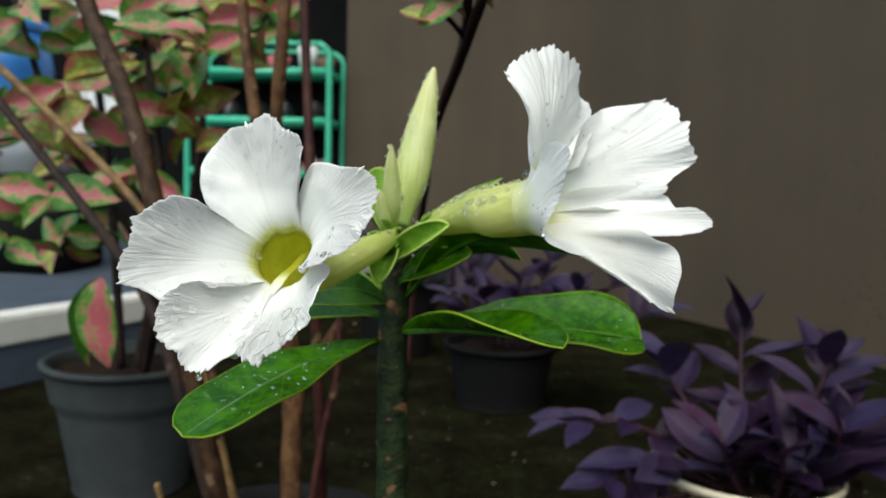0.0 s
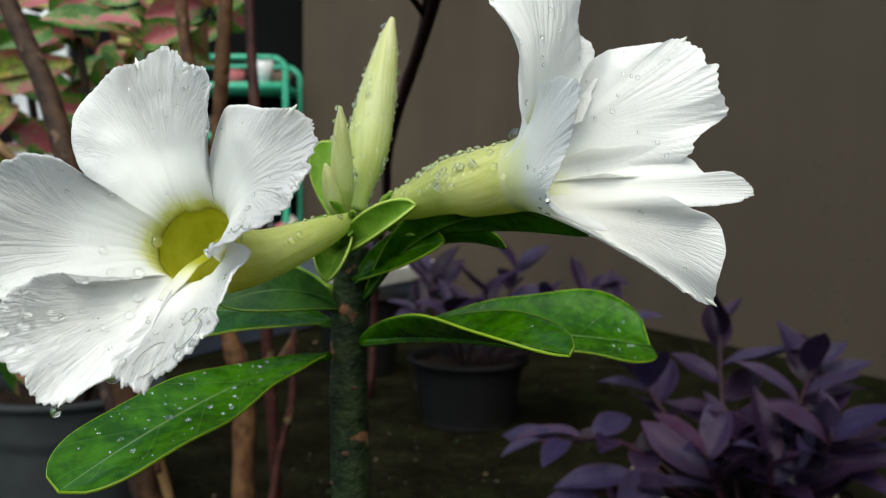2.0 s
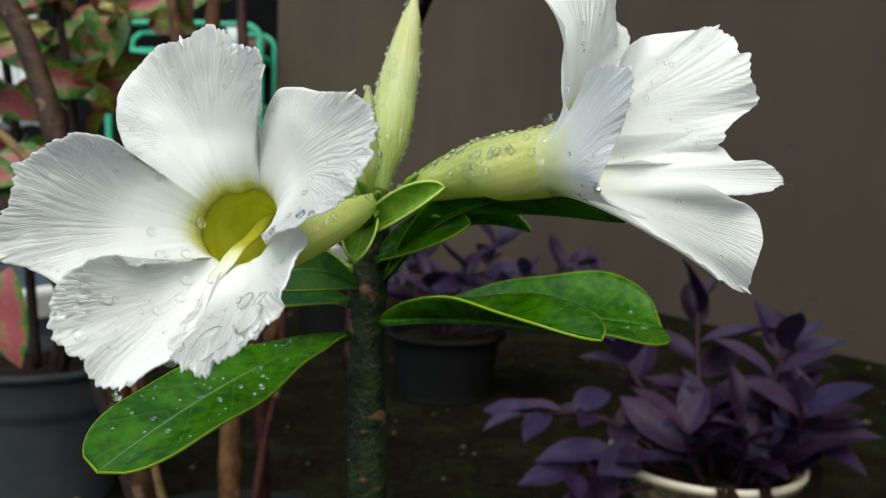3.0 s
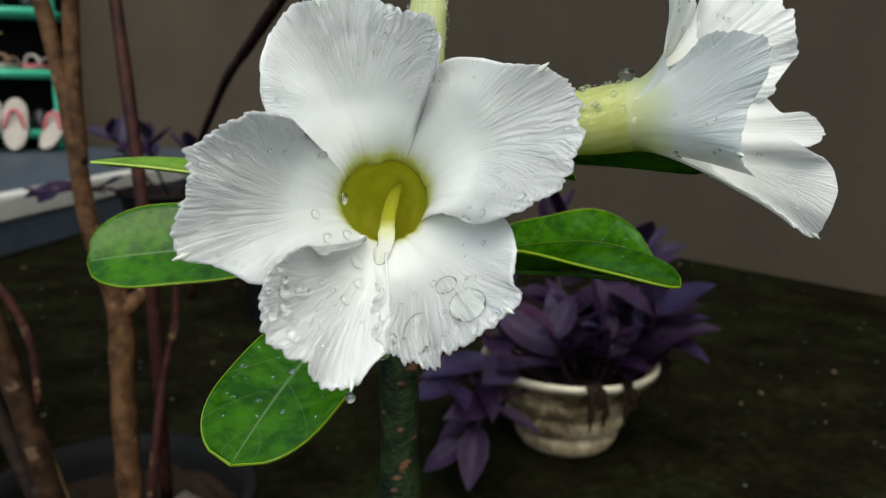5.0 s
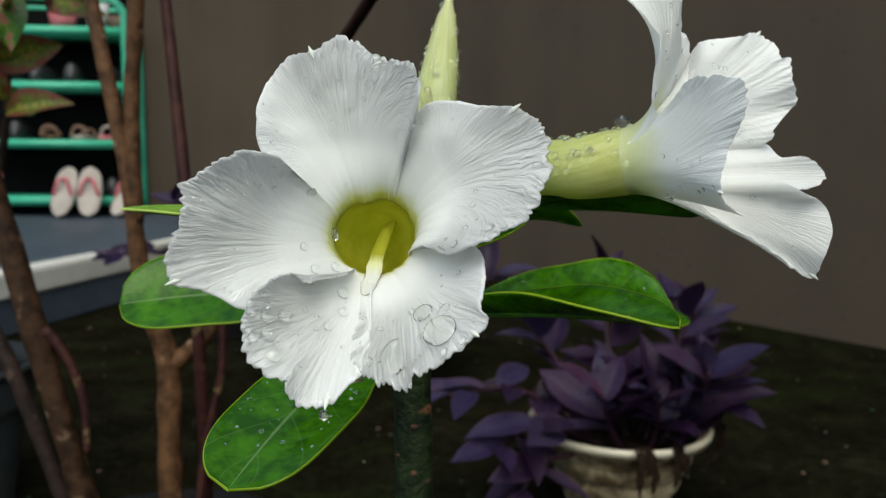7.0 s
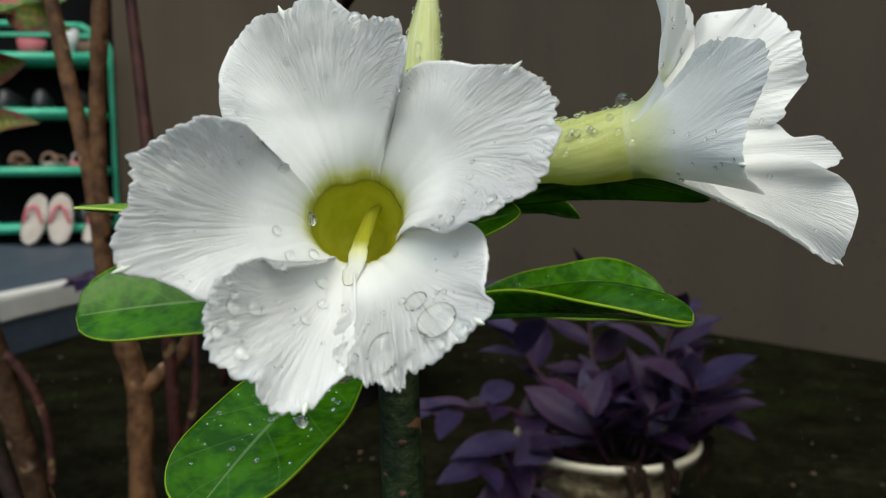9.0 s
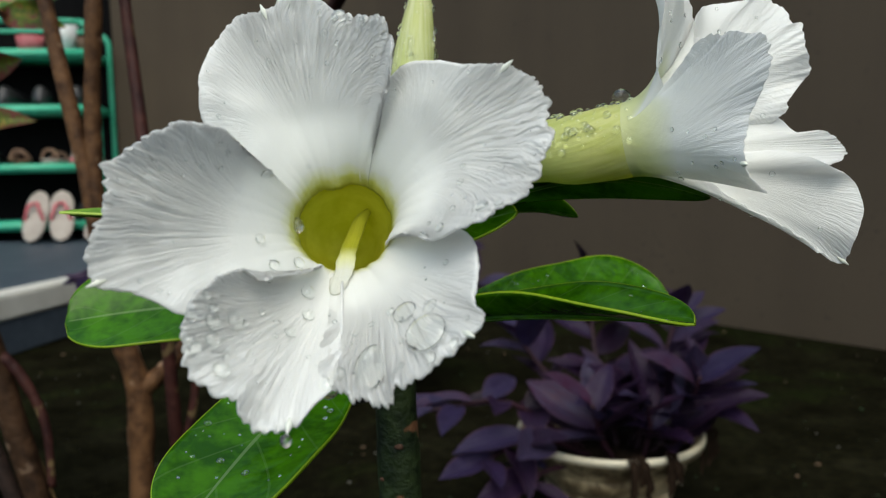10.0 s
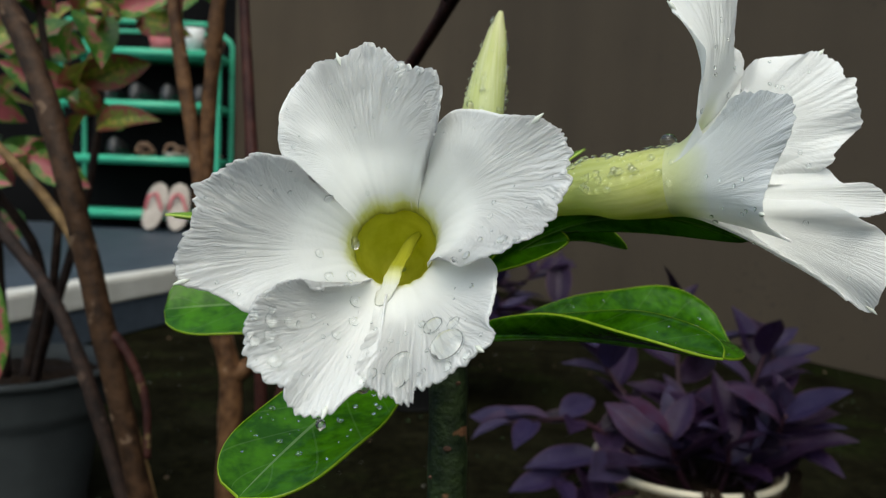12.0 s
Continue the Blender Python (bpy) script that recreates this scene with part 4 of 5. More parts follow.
POT_PLANT = purple_plant((0.322, 0.955, 0.08), [
    ([(0.32, 0.97, 0.09), (0.32, 1.05, 0.19), (0.325, 1.09, 0.285)], 7),
    ([(0.34, 0.96, 0.09), (0.39, 1.00, 0.18), (0.415, 1.01, 0.25)], 7),
    ([(0.35, 0.94, 0.09), (0.39, 0.93, 0.15), (0.40, 0.915, 0.19)], 7),
    ([(0.33, 0.92, 0.09), (0.335, 0.91, 0.13), (0.33, 0.90, 0.165)], 6),
    ([(0.30, 0.93, 0.09), (0.275, 0.91, 0.13), (0.262, 0.90, 0.17)], 6),
    ([(0.28, 0.95, 0.09), (0.20, 0.92, 0.13), (0.135, 0.895, 0.115)], 9),
    ([(0.28, 0.94, 0.09), (0.19, 0.88, 0.10), (0.15, 0.865, 0.055)], 7),
    ([(0.28, 0.97, 0.09), (0.18, 0.96, 0.16), (0.085, 0.935, 0.165)], 8),
    ([(0.36, 0.96, 0.09), (0.40, 0.95, 0.14), (0.415, 0.945, 0.155)], 5),
    ([(0.31, 0.98, 0.09), (0.25, 1.04, 0.17), (0.215, 1.06, 0.22)], 7),
    ([(0.34, 0.98, 0.09), (0.41, 1.02, 0.19), (0.435, 1.03, 0.235)], 5),
    ([(0.30, 0.97, 0.09), (0.295, 0.96, 0.12), (0.29, 0.95, 0.15)], 7),
    ([(0.35, 0.98, 0.09), (0.355, 0.97, 0.125), (0.36, 0.965, 0.155)], 7),
    ([(0.32, 1.00, 0.09), (0.32, 1.00, 0.13), (0.315, 0.995, 0.165)], 7),
    ([(0.36, 0.92, 0.09), (0.365, 0.91, 0.115), (0.37, 0.905, 0.135)], 6),
], "purple heart plant spilling out of a cream pot", 3)
purple_plant((-0.02, 1.60, 0.11), [
    ([(-0.02, 1.60, 0.12), (0.0, 1.56, 0.2), (0.02, 1.52, 0.27)], 7),
    ([(0.0, 1.60, 0.12), (0.07, 1.57, 0.19), (0.13, 1.55, 0.25)], 7),
    ([(-0.04, 1.60, 0.12), (-0.08, 1.56, 0.19), (-0.12, 1.54, 0.23)], 6),
    ([(0.02, 1.62, 0.12), (0.15, 1.64, 0.2), (0.22, 1.62, 0.27)], 7),
    ([(0.0, 1.62, 0.12), (0.05, 1.66, 0.22), (0.08, 1.68, 0.31)], 8),
    ([(-0.03, 1.58, 0.12), (-0.04, 1.50, 0.20), (-0.05, 1.46, 0.24)], 7),
    ([(0.03, 1.58, 0.12), (0.09, 1.50, 0.18), (0.13, 1.46, 0.21)], 7),
    ([(0.04, 1.60, 0.12), (0.17, 1.58, 0.17), (0.27, 1.56, 0.21)], 8),
    ([(-0.05, 1.62, 0.12), (-0.09, 1.64, 0.22), (-0.10, 1.66, 0.29)], 7),
], "purple heart plant in a black pot by the wall", 8, 1.15)
purple_plant((-0.31, 2.02, 0.18), [
    ([(-0.31, 2.00, 0.19), (-0.33, 1.95, 0.27), (-0.335, 1.92, 0.325)], 6),
    ([(-0.36, 2.00, 0.19), (-0.46, 1.90, 0.22), (-0.535, 1.82, 0.215)], 7),
    ([(-0.33, 2.02, 0.19), (-0.40, 2.02, 0.28), (-0.43, 2.00, 0.33)], 5),
    ([(-0.28, 2.02, 0.19), (-0.25, 1.97, 0.25), (-0.24, 1.95, 0.30)], 5),
], "purple heart plant in a black pot by the porch", 12)

# ---- variegated shrubs ----
VAR_LEAVES = [leaf_mesh("variegated_leaf", 0.090, 0.0245, f, b, VARIEGATED, 0.8, 1.0) for f, b in ((24, 0.4), (32, 0.8), (16, 1.2))]


def tuft(plant, at, count, rng, size=1.0, droop=0.0):
    a = rng.uniform(0, 360)
    for k in range(count):
        if rng.random() < 0.2:
            continue
        a += 360 / count + rng.uniform(-20, 20)
        up = rng.uniform(-0.5, 0.8) - droop
        way = Vector((math.cos(radians(a)), math.sin(radians(a)), up))
        shared("leaf", rng.choice(VAR_LEAVES), aim(Vector(at) + Vector((0, 0, rng.uniform(-0.015, 0.015))), way, rng.uniform(-45, 45), size * rng.uniform(0.65, 1.15), (0.1, -1.0, 0.45)), plant)


rng = random.Random(21)
shrub = thing("variegated_shrub", (-0.536, 1.05, 0.17), "copper-leaf shrub with pink and green leaves in a grey pot", "plant", "variegated shrubs")
for pts, radii, mat in (
    ([(-0.52, 1.05, 0.165), (-0.50, 1.04, 0.33), (-0.60, 1.0, 0.50), (-0.66, 0.98, 0.70)], [0.008, 0.0065, 0.005, 0.004], BARK_DARK),
    ([(-0.55, 1.06, 0.165), (-0.57, 1.07, 0.42), (-0.60, 1.08, 0.62), (-0.62, 1.07, 0.8)], [0.007, 0.006, 0.005, 0.004], BARK_DARK),
    ([(-0.52, 1.07, 0.165), (-0.46, 1.1, 0.42), (-0.44, 1.1, 0.62), (-0.43, 1.1, 0.82)], [0.007, 0.005, 0.005, 0.004], BARK_DARK),
    ([(-0.50, 1.03, 0.165), (-0.44, 0.95, 0.30), (-0.42, 0.92, 0.45), (-0.45, 0.93, 0.66)], [0.006, 0.005, 0.005, 0.004], BARK_DARK),
):
    part("branch", rod(pts, radii, 30, 10, 0.14), mat, shrub)
for x, y, z, n in ((-0.62, 0.95, 0.65, 5), (-0.57, 1.0, 0.67, 6), (-0.45, 0.95, 0.66, 6), (-0.46, 0.9, 0.62, 5), (-0.63, 1.0, 0.62, 5), (-0.52, 0.88, 0.55, 6),
                   (-0.51, 0.9, 0.53, 5), (-0.61, 0.95, 0.52, 6), (-0.61, 0.9, 0.5, 5), (-0.52, 0.85, 0.43, 6), (-0.59, 0.9, 0.41, 5)):
    tuft(shrub, (x, y, z), n, rng, 0.95)
for x, y, z, n in ((-0.5, 0.95, 0.46, 5), (-0.41, 1.0, 0.5, 4), (-0.52, 1.05, 0.59, 6), (-0.54, 0.8, 0.37, 4), (-0.61, 1.1, 0.61, 6), (-0.59, 1.1, 0.51, 6),
                   (-0.66, 1.1, 0.48, 6), (-0.54, 1.15, 0.61, 6), (-0.66, 1.1, 0.35, 5), (-0.58, 1.1, 0.37, 5), (-0.43, 1.0, 0.66, 5)):
    tuft(shrub, (x, y, z), n, rng, 0.9)
for x, y, z, w in ((-0.440, 0.82, 0.335, (0.03, -0.15, -1)), (-0.462, 0.85, 0.33, (-0.25, -0.1, -1))):
    shared("leaf", VAR_LEAVES[0], aim((x, y, z), w, 20, 1.2), shrub)

shrub = thing("variegated_shrub", (-0.19, 0.70, 0.10), "woody variegated shrub with bare brown stems in a black pot", "plant", "variegated shrubs")
for pts, radii, mat in (
    ([(-0.180, 0.70, 0.09), (-0.180, 0.70, 0.20), (-0.179, 0.70, 0.275), (-0.196, 0.70, 0.34), (-0.207, 0.70, 0.44), (-0.234, 0.71, 0.60), (-0.25, 0.73, 0.8)], [0.0105, 0.0098, 0.0098, 0.0072, 0.0062, 0.0054, 0.0045], BARK_BROWN),
    ([(-0.200, 0.70, 0.39), (-0.200, 0.70, 0.48), (-0.188, 0.69, 0.61), (-0.18, 0.69, 0.8)], [0.0062, 0.0062, 0.0058, 0.005], BARK_BROWN),
    ([(-0.179, 0.70, 0.270), (-0.150, 0.70, 0.295), (-0.135, 0.70, 0.32)], [0.0082, 0.0065, 0.004], BARK_BROWN),
    ([(-0.215, 0.65, 0.09), (-0.229, 0.63, 0.20), (-0.262, 0.62, 0.368), (-0.280, 0.62, 0.443), (-0.310, 0.635, 0.52), (-0.355, 0.65, 0.603), (-0.42, 0.66, 0.74)], [0.0095, 0.0092, 0.009, 0.0088, 0.0085, 0.008, 0.007], BARK_UMBER),
    ([(-0.165, 0.69, 0.09), (-0.148, 0.69, 0.21), (-0.135, 0.69, 0.27), (-0.133, 0.69, 0.33)], [0.0040, 0.0036, 0.0032, 0.0026], BARK_RED),
    ([(-0.250, 0.62, 0.09), (-0.262, 0.615, 0.15), (-0.270, 0.61, 0.19)], [0.0034, 0.003, 0.0026], BARK_TAN),
    ([(-0.255, 0.62, 0.33), (-0.236, 0.62, 0.31), (-0.222, 0.62, 0.275), (-0.220, 0.62, 0.23)], [0.0045, 0.0036, 0.003, 0.0026], BARK_RED),
    ([(-0.155, 0.73, 0.09), (-0.150, 0.68, 0.28), (-0.155, 0.675, 0.40), (-0.185, 0.73, 0.68), (-0.19, 0.74, 0.8)], [0.0052, 0.005, 0.0048, 0.0045, 0.004], BARK_RED),
    ([(-0.225, 0.70, 0.09), (-0.29, 0.72, 0.30), (-0.354, 0.745, 0.417), (-0.545, 0.80, 0.564), (-0.68, 0.82, 0.66)], [0.0052, 0.0048, 0.0045, 0.0042, 0.004], BARK_TAN),
    ([(-0.235, 0.68, 0.09), (-0.31, 0.70, 0.30), (-0.384, 0.74, 0.382), (-0.545, 0.80, 0.527), (-0.66, 0.82, 0.66)], [0.0065, 0.006, 0.0055, 0.005, 0.0045], BARK_DARK),
):
    part("branch", rod(pts, radii, 36, 10, 0.16), mat, shrub)
for x, y, z, n in ((-0.44, 0.9, 0.46, 5), (-0.39, 0.9, 0.52, 5), (-0.31, 0.8, 0.59, 5), (-0.36, 0.85, 0.6, 5), (-0.26, 0.85, 0.63, 5), (-0.32, 0.9, 0.62, 5), (-0.35, 0.9, 0.65, 5)):
    tuft(shrub, (x, y, z), n, rng, 0.85)
for x, y, z, w in ((-0.21, 0.64, 0.14, (0.4, -0.1, -0.6)),):
    shared("leaf", VAR_LEAVES[1], aim((x, y, z), w, 10, 0.3), shrub)

shrub = thing("variegated_shrub", (-0.24, 1.75, 0.0), "slender red-stemmed shrub with small leaves at its tip", "plant", "variegated shrubs")
for pts, radii in (([(-0.24, 1.75, 0.0), (-0.22, 1.70, 0.27), (-0.13, 1.20, 0.435), (-0.072, 0.82, 0.492), (-0.020, 0.60, 0.546), (0.004, 0.50, 0.570), (0.020, 0.45, 0.600)], [0.0078, 0.0072, 0.0062, 0.0054, 0.0046, 0.0038, 0.0028]),
                   ([(-0.024, 0.62, 0.541), (-0.010, 0.55, 0.563), (-0.008, 0.50, 0.595)], [0.0044, 0.0040, 0.0032]),
                   ([(-0.012, 0.56, 0.556), (-0.020, 0.53, 0.563), (-0.028, 0.51, 0.566)], [0.0022, 0.002, 0.0015])):
    part("branch", rod(pts, radii, 36, 10, 0.14), BARK_RED, shrub)
for at, n, s in (((-0.026, 0.50, 0.568), 6, 0.30), ((-0.008, 0.50, 0.584), 6, 0.36), ((0.018, 0.48, 0.590), 6, 0.40), ((-0.012, 0.5, 0.600), 5, 0.36)):
    tuft(shrub, at, n, rng, s)

# ---- the shoe rack and what stands on it ----
rack = thing("shoe_rack", (-1.30, 3.95, 0.146), "green enamelled metal shoe rack on the porch", "rack")
XL, XR, YF, YB = -1.71, -0.985, 3.80, 4.08
for y in (YF, YB):
    for x, sgn in ((XL, 1), (XR, -1)):
        part("post", rod([(x, y, 0.147), (x, y, 0.5), (x, y, 0.95), (x + sgn * 0.004, y, 1.055), (x + sgn * 0.05, y, 1.10)], [0.016] * 5, 30, 12), GREEN_METAL, rack)
    part("top_rail", rod([(XL + 0.05, y, 1.10), (-1.3, y, 1.105), (XR - 0.05, y, 1.10)], [0.014] * 3, 10, 12), GREEN_METAL, rack)
for z in (0.235, 0.49, 0.745, 0.985):
    part("shelf", block((XL + 0.012, YF - 0.012, z - 0.040), (XR - 0.012, YB + 0.012, z), 0.006), GREEN_METAL, rack)


def sole(at, yaw, lean, length=0.25, width=0.098, thick=0.018):
    """A flip-flop sole: heel at at, toe along +y before turning."""
    def outline(u):
        w = 0.5 * width * (0.62 + 0.38 * math.sin(math.pi * (0.15 + 0.75 * u)) + 0.12 * u)
        cap = math.sqrt(max(0.0, 1 - (abs(2 * u - 1)) ** 5))
        return w * cap
    def f(u, v):
        a = 2 * math.pi * v
        w = outline(u)
        return Vector((w * math.cos(a) if abs(math.cos(a)) < 1 else w, length * u, thick * (0.5 + 0.5 * max(-1, min(1, 2.2 * math.sin(a))))))
    bm = sheet(f, 24, 20, closed=True)
    m = Matrix.Translation(at) @ Matrix.Rotation(radians(yaw), 4, "Z") @ Matrix.Rotation(radians(lean), 4, "X")
    bm.transform(m)
    return bm, m


def flip_flop(at, yaw, lean, foam, strap, label):
    ob = thing("flip_flop", at, label, "sandal", "flip-flops by the rack")
    bm, m = sole(Vector(at), yaw, lean)
    part("sole", bm, foam, ob)
    toe, l, r = Vector((0, 0.19, 0.018)), Vector((-0.040, 0.10, 0.016)), Vector((0.040, 0.10, 0.016))
    for e in (l, r):
        mid = (toe + e) / 2 + Vector((0, 0.01, 0.03))
        part("strap", rod([m @ toe, m @ mid, m @ e], [0.006, 0.008, 0.007], 12, 8), strap, ob, "pink rubber strap")
    return ob


flip_flop((-1.13, 3.66, 0.150), 8, 58, FOAM, PINK, "pale flip-flop with pink straps leaning on the rack")
flip_flop((-1.25, 3.66, 0.150), -6, 58, FOAM, PINK, "pale flip-flop with pink straps leaning on the rack")
flip_flop((-1.02, 3.69, 0.150), -22, 50, FOAM, PINK, "pale flip-flop turned aside by the rack")


def low_shoe(at, yaw, material, label, size=1.0):
    ob = thing("shoe", at, label, "shoe", "shoes on the rack")
    m = Matrix.Translation(at) @ Matrix.Rotation(radians(yaw), 4, "Z") @ Matrix.Scale(size, 4)
    def f(u, v):
        a = math.pi * 2 * v
        w = 0.042 * (0.75 + 0.3 * math.sin(math.pi * (0.1 + 0.8 * u))) * math.sqrt(max(0, 1 - abs(2 * u - 1) ** 6))
        h = (0.085 - 0.05 * u**1.3) * math.sqrt(max(0, 1 - abs(2 * u - 1) ** 8))
        return Vector((w * math.cos(a), 0.25 * u, 0.016 + h * max(0.0, math.sin(a)) * 0.9))
    bm = sheet(f, 20, 18, closed=True)
    bm.transform(m)
    part("upper", bm, material, ob)
    bm, _ = sole(Vector((0, 0, 0)), 0, 0, 0.255, 0.09, 0.016)
    bm.transform(m)
    part("sole", bm, DARK_SHOE, ob)
    return ob


def strap_sandal(at, yaw, foam, strap, label):
    ob = thing("sandal", at, label, "sandal", "shoes on the rack")
    bm, m = sole(Vector(at), yaw, 0, 0.23, 0.085, 0.02)
    part("sole", bm, foam, ob)
    for y, h in ((0.16, 0.045), (0.06, 0.055)):
        part("strap", rod([m @ Vector((-0.038, y, 0.015)), m @ Vector((-0.02, y, h)), m @ Vector((0.02, y, h)), m @ Vector((0.038, y, 0.015))], [0.007] * 4, 12, 8), strap, ob)
    return ob


strap_sandal((-1.33, 3.80, 0.491), 12, BROWN_LEATHER, BROWN_LEATHER, "brown strapped sandal on the green shelf")
strap_sandal((-1.22, 3.80, 0.491), -6, FOAM, BROWN_LEATHER, "pale strapped sandal on the green shelf")
strap_sandal((-1.11, 3.80, 0.491), -20, PINK, FOAM, "pink strapped sandal on the green shelf")
for x, yaw in ((-1.50, 5), (-1.38, -8), (-1.22, 10), (-1.08, -4)):
    low_shoe((x, 3.80, 0.746), yaw, DARK_SHOE, "black shoe on the green shelf")
low_shoe((-1.06, 3.80, 0.236), 14, DARK_SHOE, "black shoe on the lowest green shelf")
low_shoe((-1.47, 3.80, 0.491), 6, DARK_SHOE, "black shoe on the green shelf")


def cup(at, r, h, material, label):
    ob = thing("plastic_tub", at, label, "tub")
    part("body", lathe([(0, 0), (r * 0.8, 0), (r, h), (r - 0.004, h), (r * 0.8 - 0.004, 0.006), (0, 0.006)], at, 24), material, ob)


cup((-1.13, 3.92, 0.986), 0.05, 0.12, WHITE_PLASTIC, "white plastic tub on the top shelf")
cup((-1.28, 3.92, 0.986), 0.06, 0.07, PINK, "pink plastic tub on the top shelf")
cup((-1.03, 3.90, 0.986), 0.05, 0.06, BROWN_LEATHER, "brown tub on the top shelf")

# ---- things at the porch's far end ----
drum = thing("plastic_drum", (-1.76, 2.50, 0.146), "blue plastic drum on the porch", "drum")
part("body", lathe([(0, 0), (0.13, 0), (0.15, 0.03), (0.15, 0.28), (0.156, 0.30), (0.15, 0.32), (0.15, 0.62), (0.156, 0.64), (0.14, 0.76), (0, 0.76)], (-1.76, 2.50, 0.146), 40), BLUE_PLASTIC, drum)
part("lid", lathe([(0.10, 0.762), (0.145, 0.762), (0.15, 0.775), (0.145, 0.80), (0.0, 0.805)], (-1.76, 2.50, 0.146), 40), BLUE_PLASTIC, drum, "blue screw lid")


def cloth_at(u, v):
    fold = 0.018 * math.sin(v * 26) * (0.4 + 0.6 * u) + 0.01 * math.sin(v * 61 + 2)
    return Vector((-1.60 + 0.20 * v, 2.62 + fold, 1.05 - 0.50 * u + 0.01 * math.sin(9 * v)))


towel = thing("towel", (-1.50, 2.62, 0.55), "white towel hanging from a line on the porch", "towel")
thicken(part("cloth", sheet(cloth_at, 20, 40), WHITE_PLASTIC, towel), 0.004)
part("line", rod([(-3.4, 2.62, 1.10), (-1.6, 2.62, 1.052), (-0.99, 3.8, 1.08)], [0.002, 0.002, 0.002], 20, 6), BLACK_PLASTIC, towel, "thin dark washing line")
basin = thing("plastic_basin", (-1.50, 2.28, 0.146), "white plastic basin on an upturned crate", "basin")
part("crate", block((-1.66, 2.14, 0.147), (-1.36, 2.42, 0.44), 0.01), BLACK_PLASTIC, basin, "black plastic crate")
part("bowl", lathe([(0, 0.295), (0.12, 0.295), (0.155, 0.40), (0.165, 0.405), (0.16, 0.395), (0.115, 0.302), (0, 0.302)], (-1.50, 2.28, 0.146), 40), WHITE_PLASTIC, basin)

# ---- water ----
def drops(spots, name, label):
    """Round beads of water pressed on a surface: place, normal, radius, stretch downwards."""
    bm = bmesh.new()
    for p, n, r, flat in spots:
        q = Vector(n).normalized().to_track_quat("Z", "Y").to_matrix().to_4x4()
        wide = tall = r
        if isinstance(r, tuple):
            q = q @ Matrix.Rotation(radians(r[2]), 4, "Z")
            wide, tall, r = r[0], r[1], min(r[:2])
        bmesh.ops.create_icosphere(bm, subdivisions=3 if r > 0.0009 else 2, radius=1.0, matrix=Matrix.Translation(Vector(p) + Vector(n).normalized() * r * flat * 0.4) @ q @ Matrix.Diagonal((wide, tall, r * flat, 1)))
    ob = tagged(part(name, bm, WATER), label, "water", kind="stuff")
    ob.visible_shadow = False
    return ob


def menisci(spots, name, label, smallest=0.00035):
    """The thin rings of water at the drops' feet."""
    bm = bmesh.new()
    for p, n, r, flat in spots:
        n = Vector(n).normalized()
        q = n.to_track_quat("Z", "Y").to_matrix().to_4x4()
        wide = tall = r
        if isinstance(r, tuple):
            q = q @ Matrix.Rotation(radians(r[2]), 4, "Z")
            wide, tall, r = r[0], r[1], min(r[:2])
        if r < smallest:
            continue
        m = Matrix.Translation(Vector(p) + n * 0.0002) @ q
        thin = 0.05 * r + 0.00004
        loops = []
        for k in range(20):
            w = 2 * math.pi * k / 20
            o = Vector((math.cos(w) * wide, math.sin(w) * tall, 0)) * 0.99
            d = o.normalized()
            loops.append([bm.verts.new(m @ (o + d * thin * c + Vector((0, 0, thin * 1.6 * h)))) for c, h in ((-1, 0), (0, 1), (1, 0), (0, -1))])
        for k in range(20):
            x, y = loops[k], loops[(k + 1) % 20]
            for j in range(4):
                bm.faces.new((x[j], y[j], y[(j + 1) % 4], x[(j + 1) % 4]))
    return tagged(part(name, bm, WATER), label, "water", kind="stuff")


def normal_of(at, u, v, toward):
    p = at(u, v)
    n = (at(min(u + 0.02, 1), v) - at(max(u - 0.02, 0), v)).cross(at(u, min(v + 0.02, 1)) - at(u, max(v - 0.02, 0)))
    n.normalize()
    return p, n if n.dot(toward) > 0 else -n


rng = random.Random(5)
spots = []
BEADS_TOP = [(0.95, 0.7, 1.33), (0.82, 0.66, 0.63), (0.96, 0.76, 0.6), (0.71, 0.44, 0.42), (0.65, 0.66, 0.42), (0.92, 0.65, 0.52), (0.56, 0.59, 0.32), (0.1, 0.38, 0.43)]
BEADS_RIGHT = [(0.52, 0.68, 0.58), (0.65, 0.8, 0.47), (0.9, 0.8, 0.89), (0.51, 0.62, 0.39), (0.98, 0.79, 0.61), (0.86, 0.88, 0.72), (0.985, 0.94, 0.73)]
BEADS_LOW_RIGHT = [(0.52, 0.49, 0.57), (0.75, 0.5, 0.36), (0.91, 0.54, 0.35), (0.89, 0.52, 0.35), (0.57, 0.71, 0.47), (0.52, 0.59, 0.38), (0.74, 0.2, 0.37), (0.985, 0.42, 0.67), (0.96, 0.46, 0.77), (0.89, 0.79, 0.8)]
BEADS_LOW_LEFT = [(0.76, 0.52, 1.05), (0.88, 0.54, 1.02), (0.88, 0.57, 0.6), (0.94, 0.61, 0.59), (0.985, 0.56, 0.74), (0.71, 0.5, 0.53), (0.88, 0.5, 0.94), (0.85, 0.46, 0.43), (0.98, 0.52, 0.5), (0.96, 0.5, 0.75), (0.92, 0.44, 1.01), (0.54, 0.38, 0.74), (0.39, 0.35, 0.77), (0.28, 0.44, 0.98), (0.59, 0.65, 0.37), (0.61, 0.41, 0.36), (0.6, 0.5, 0.46)]
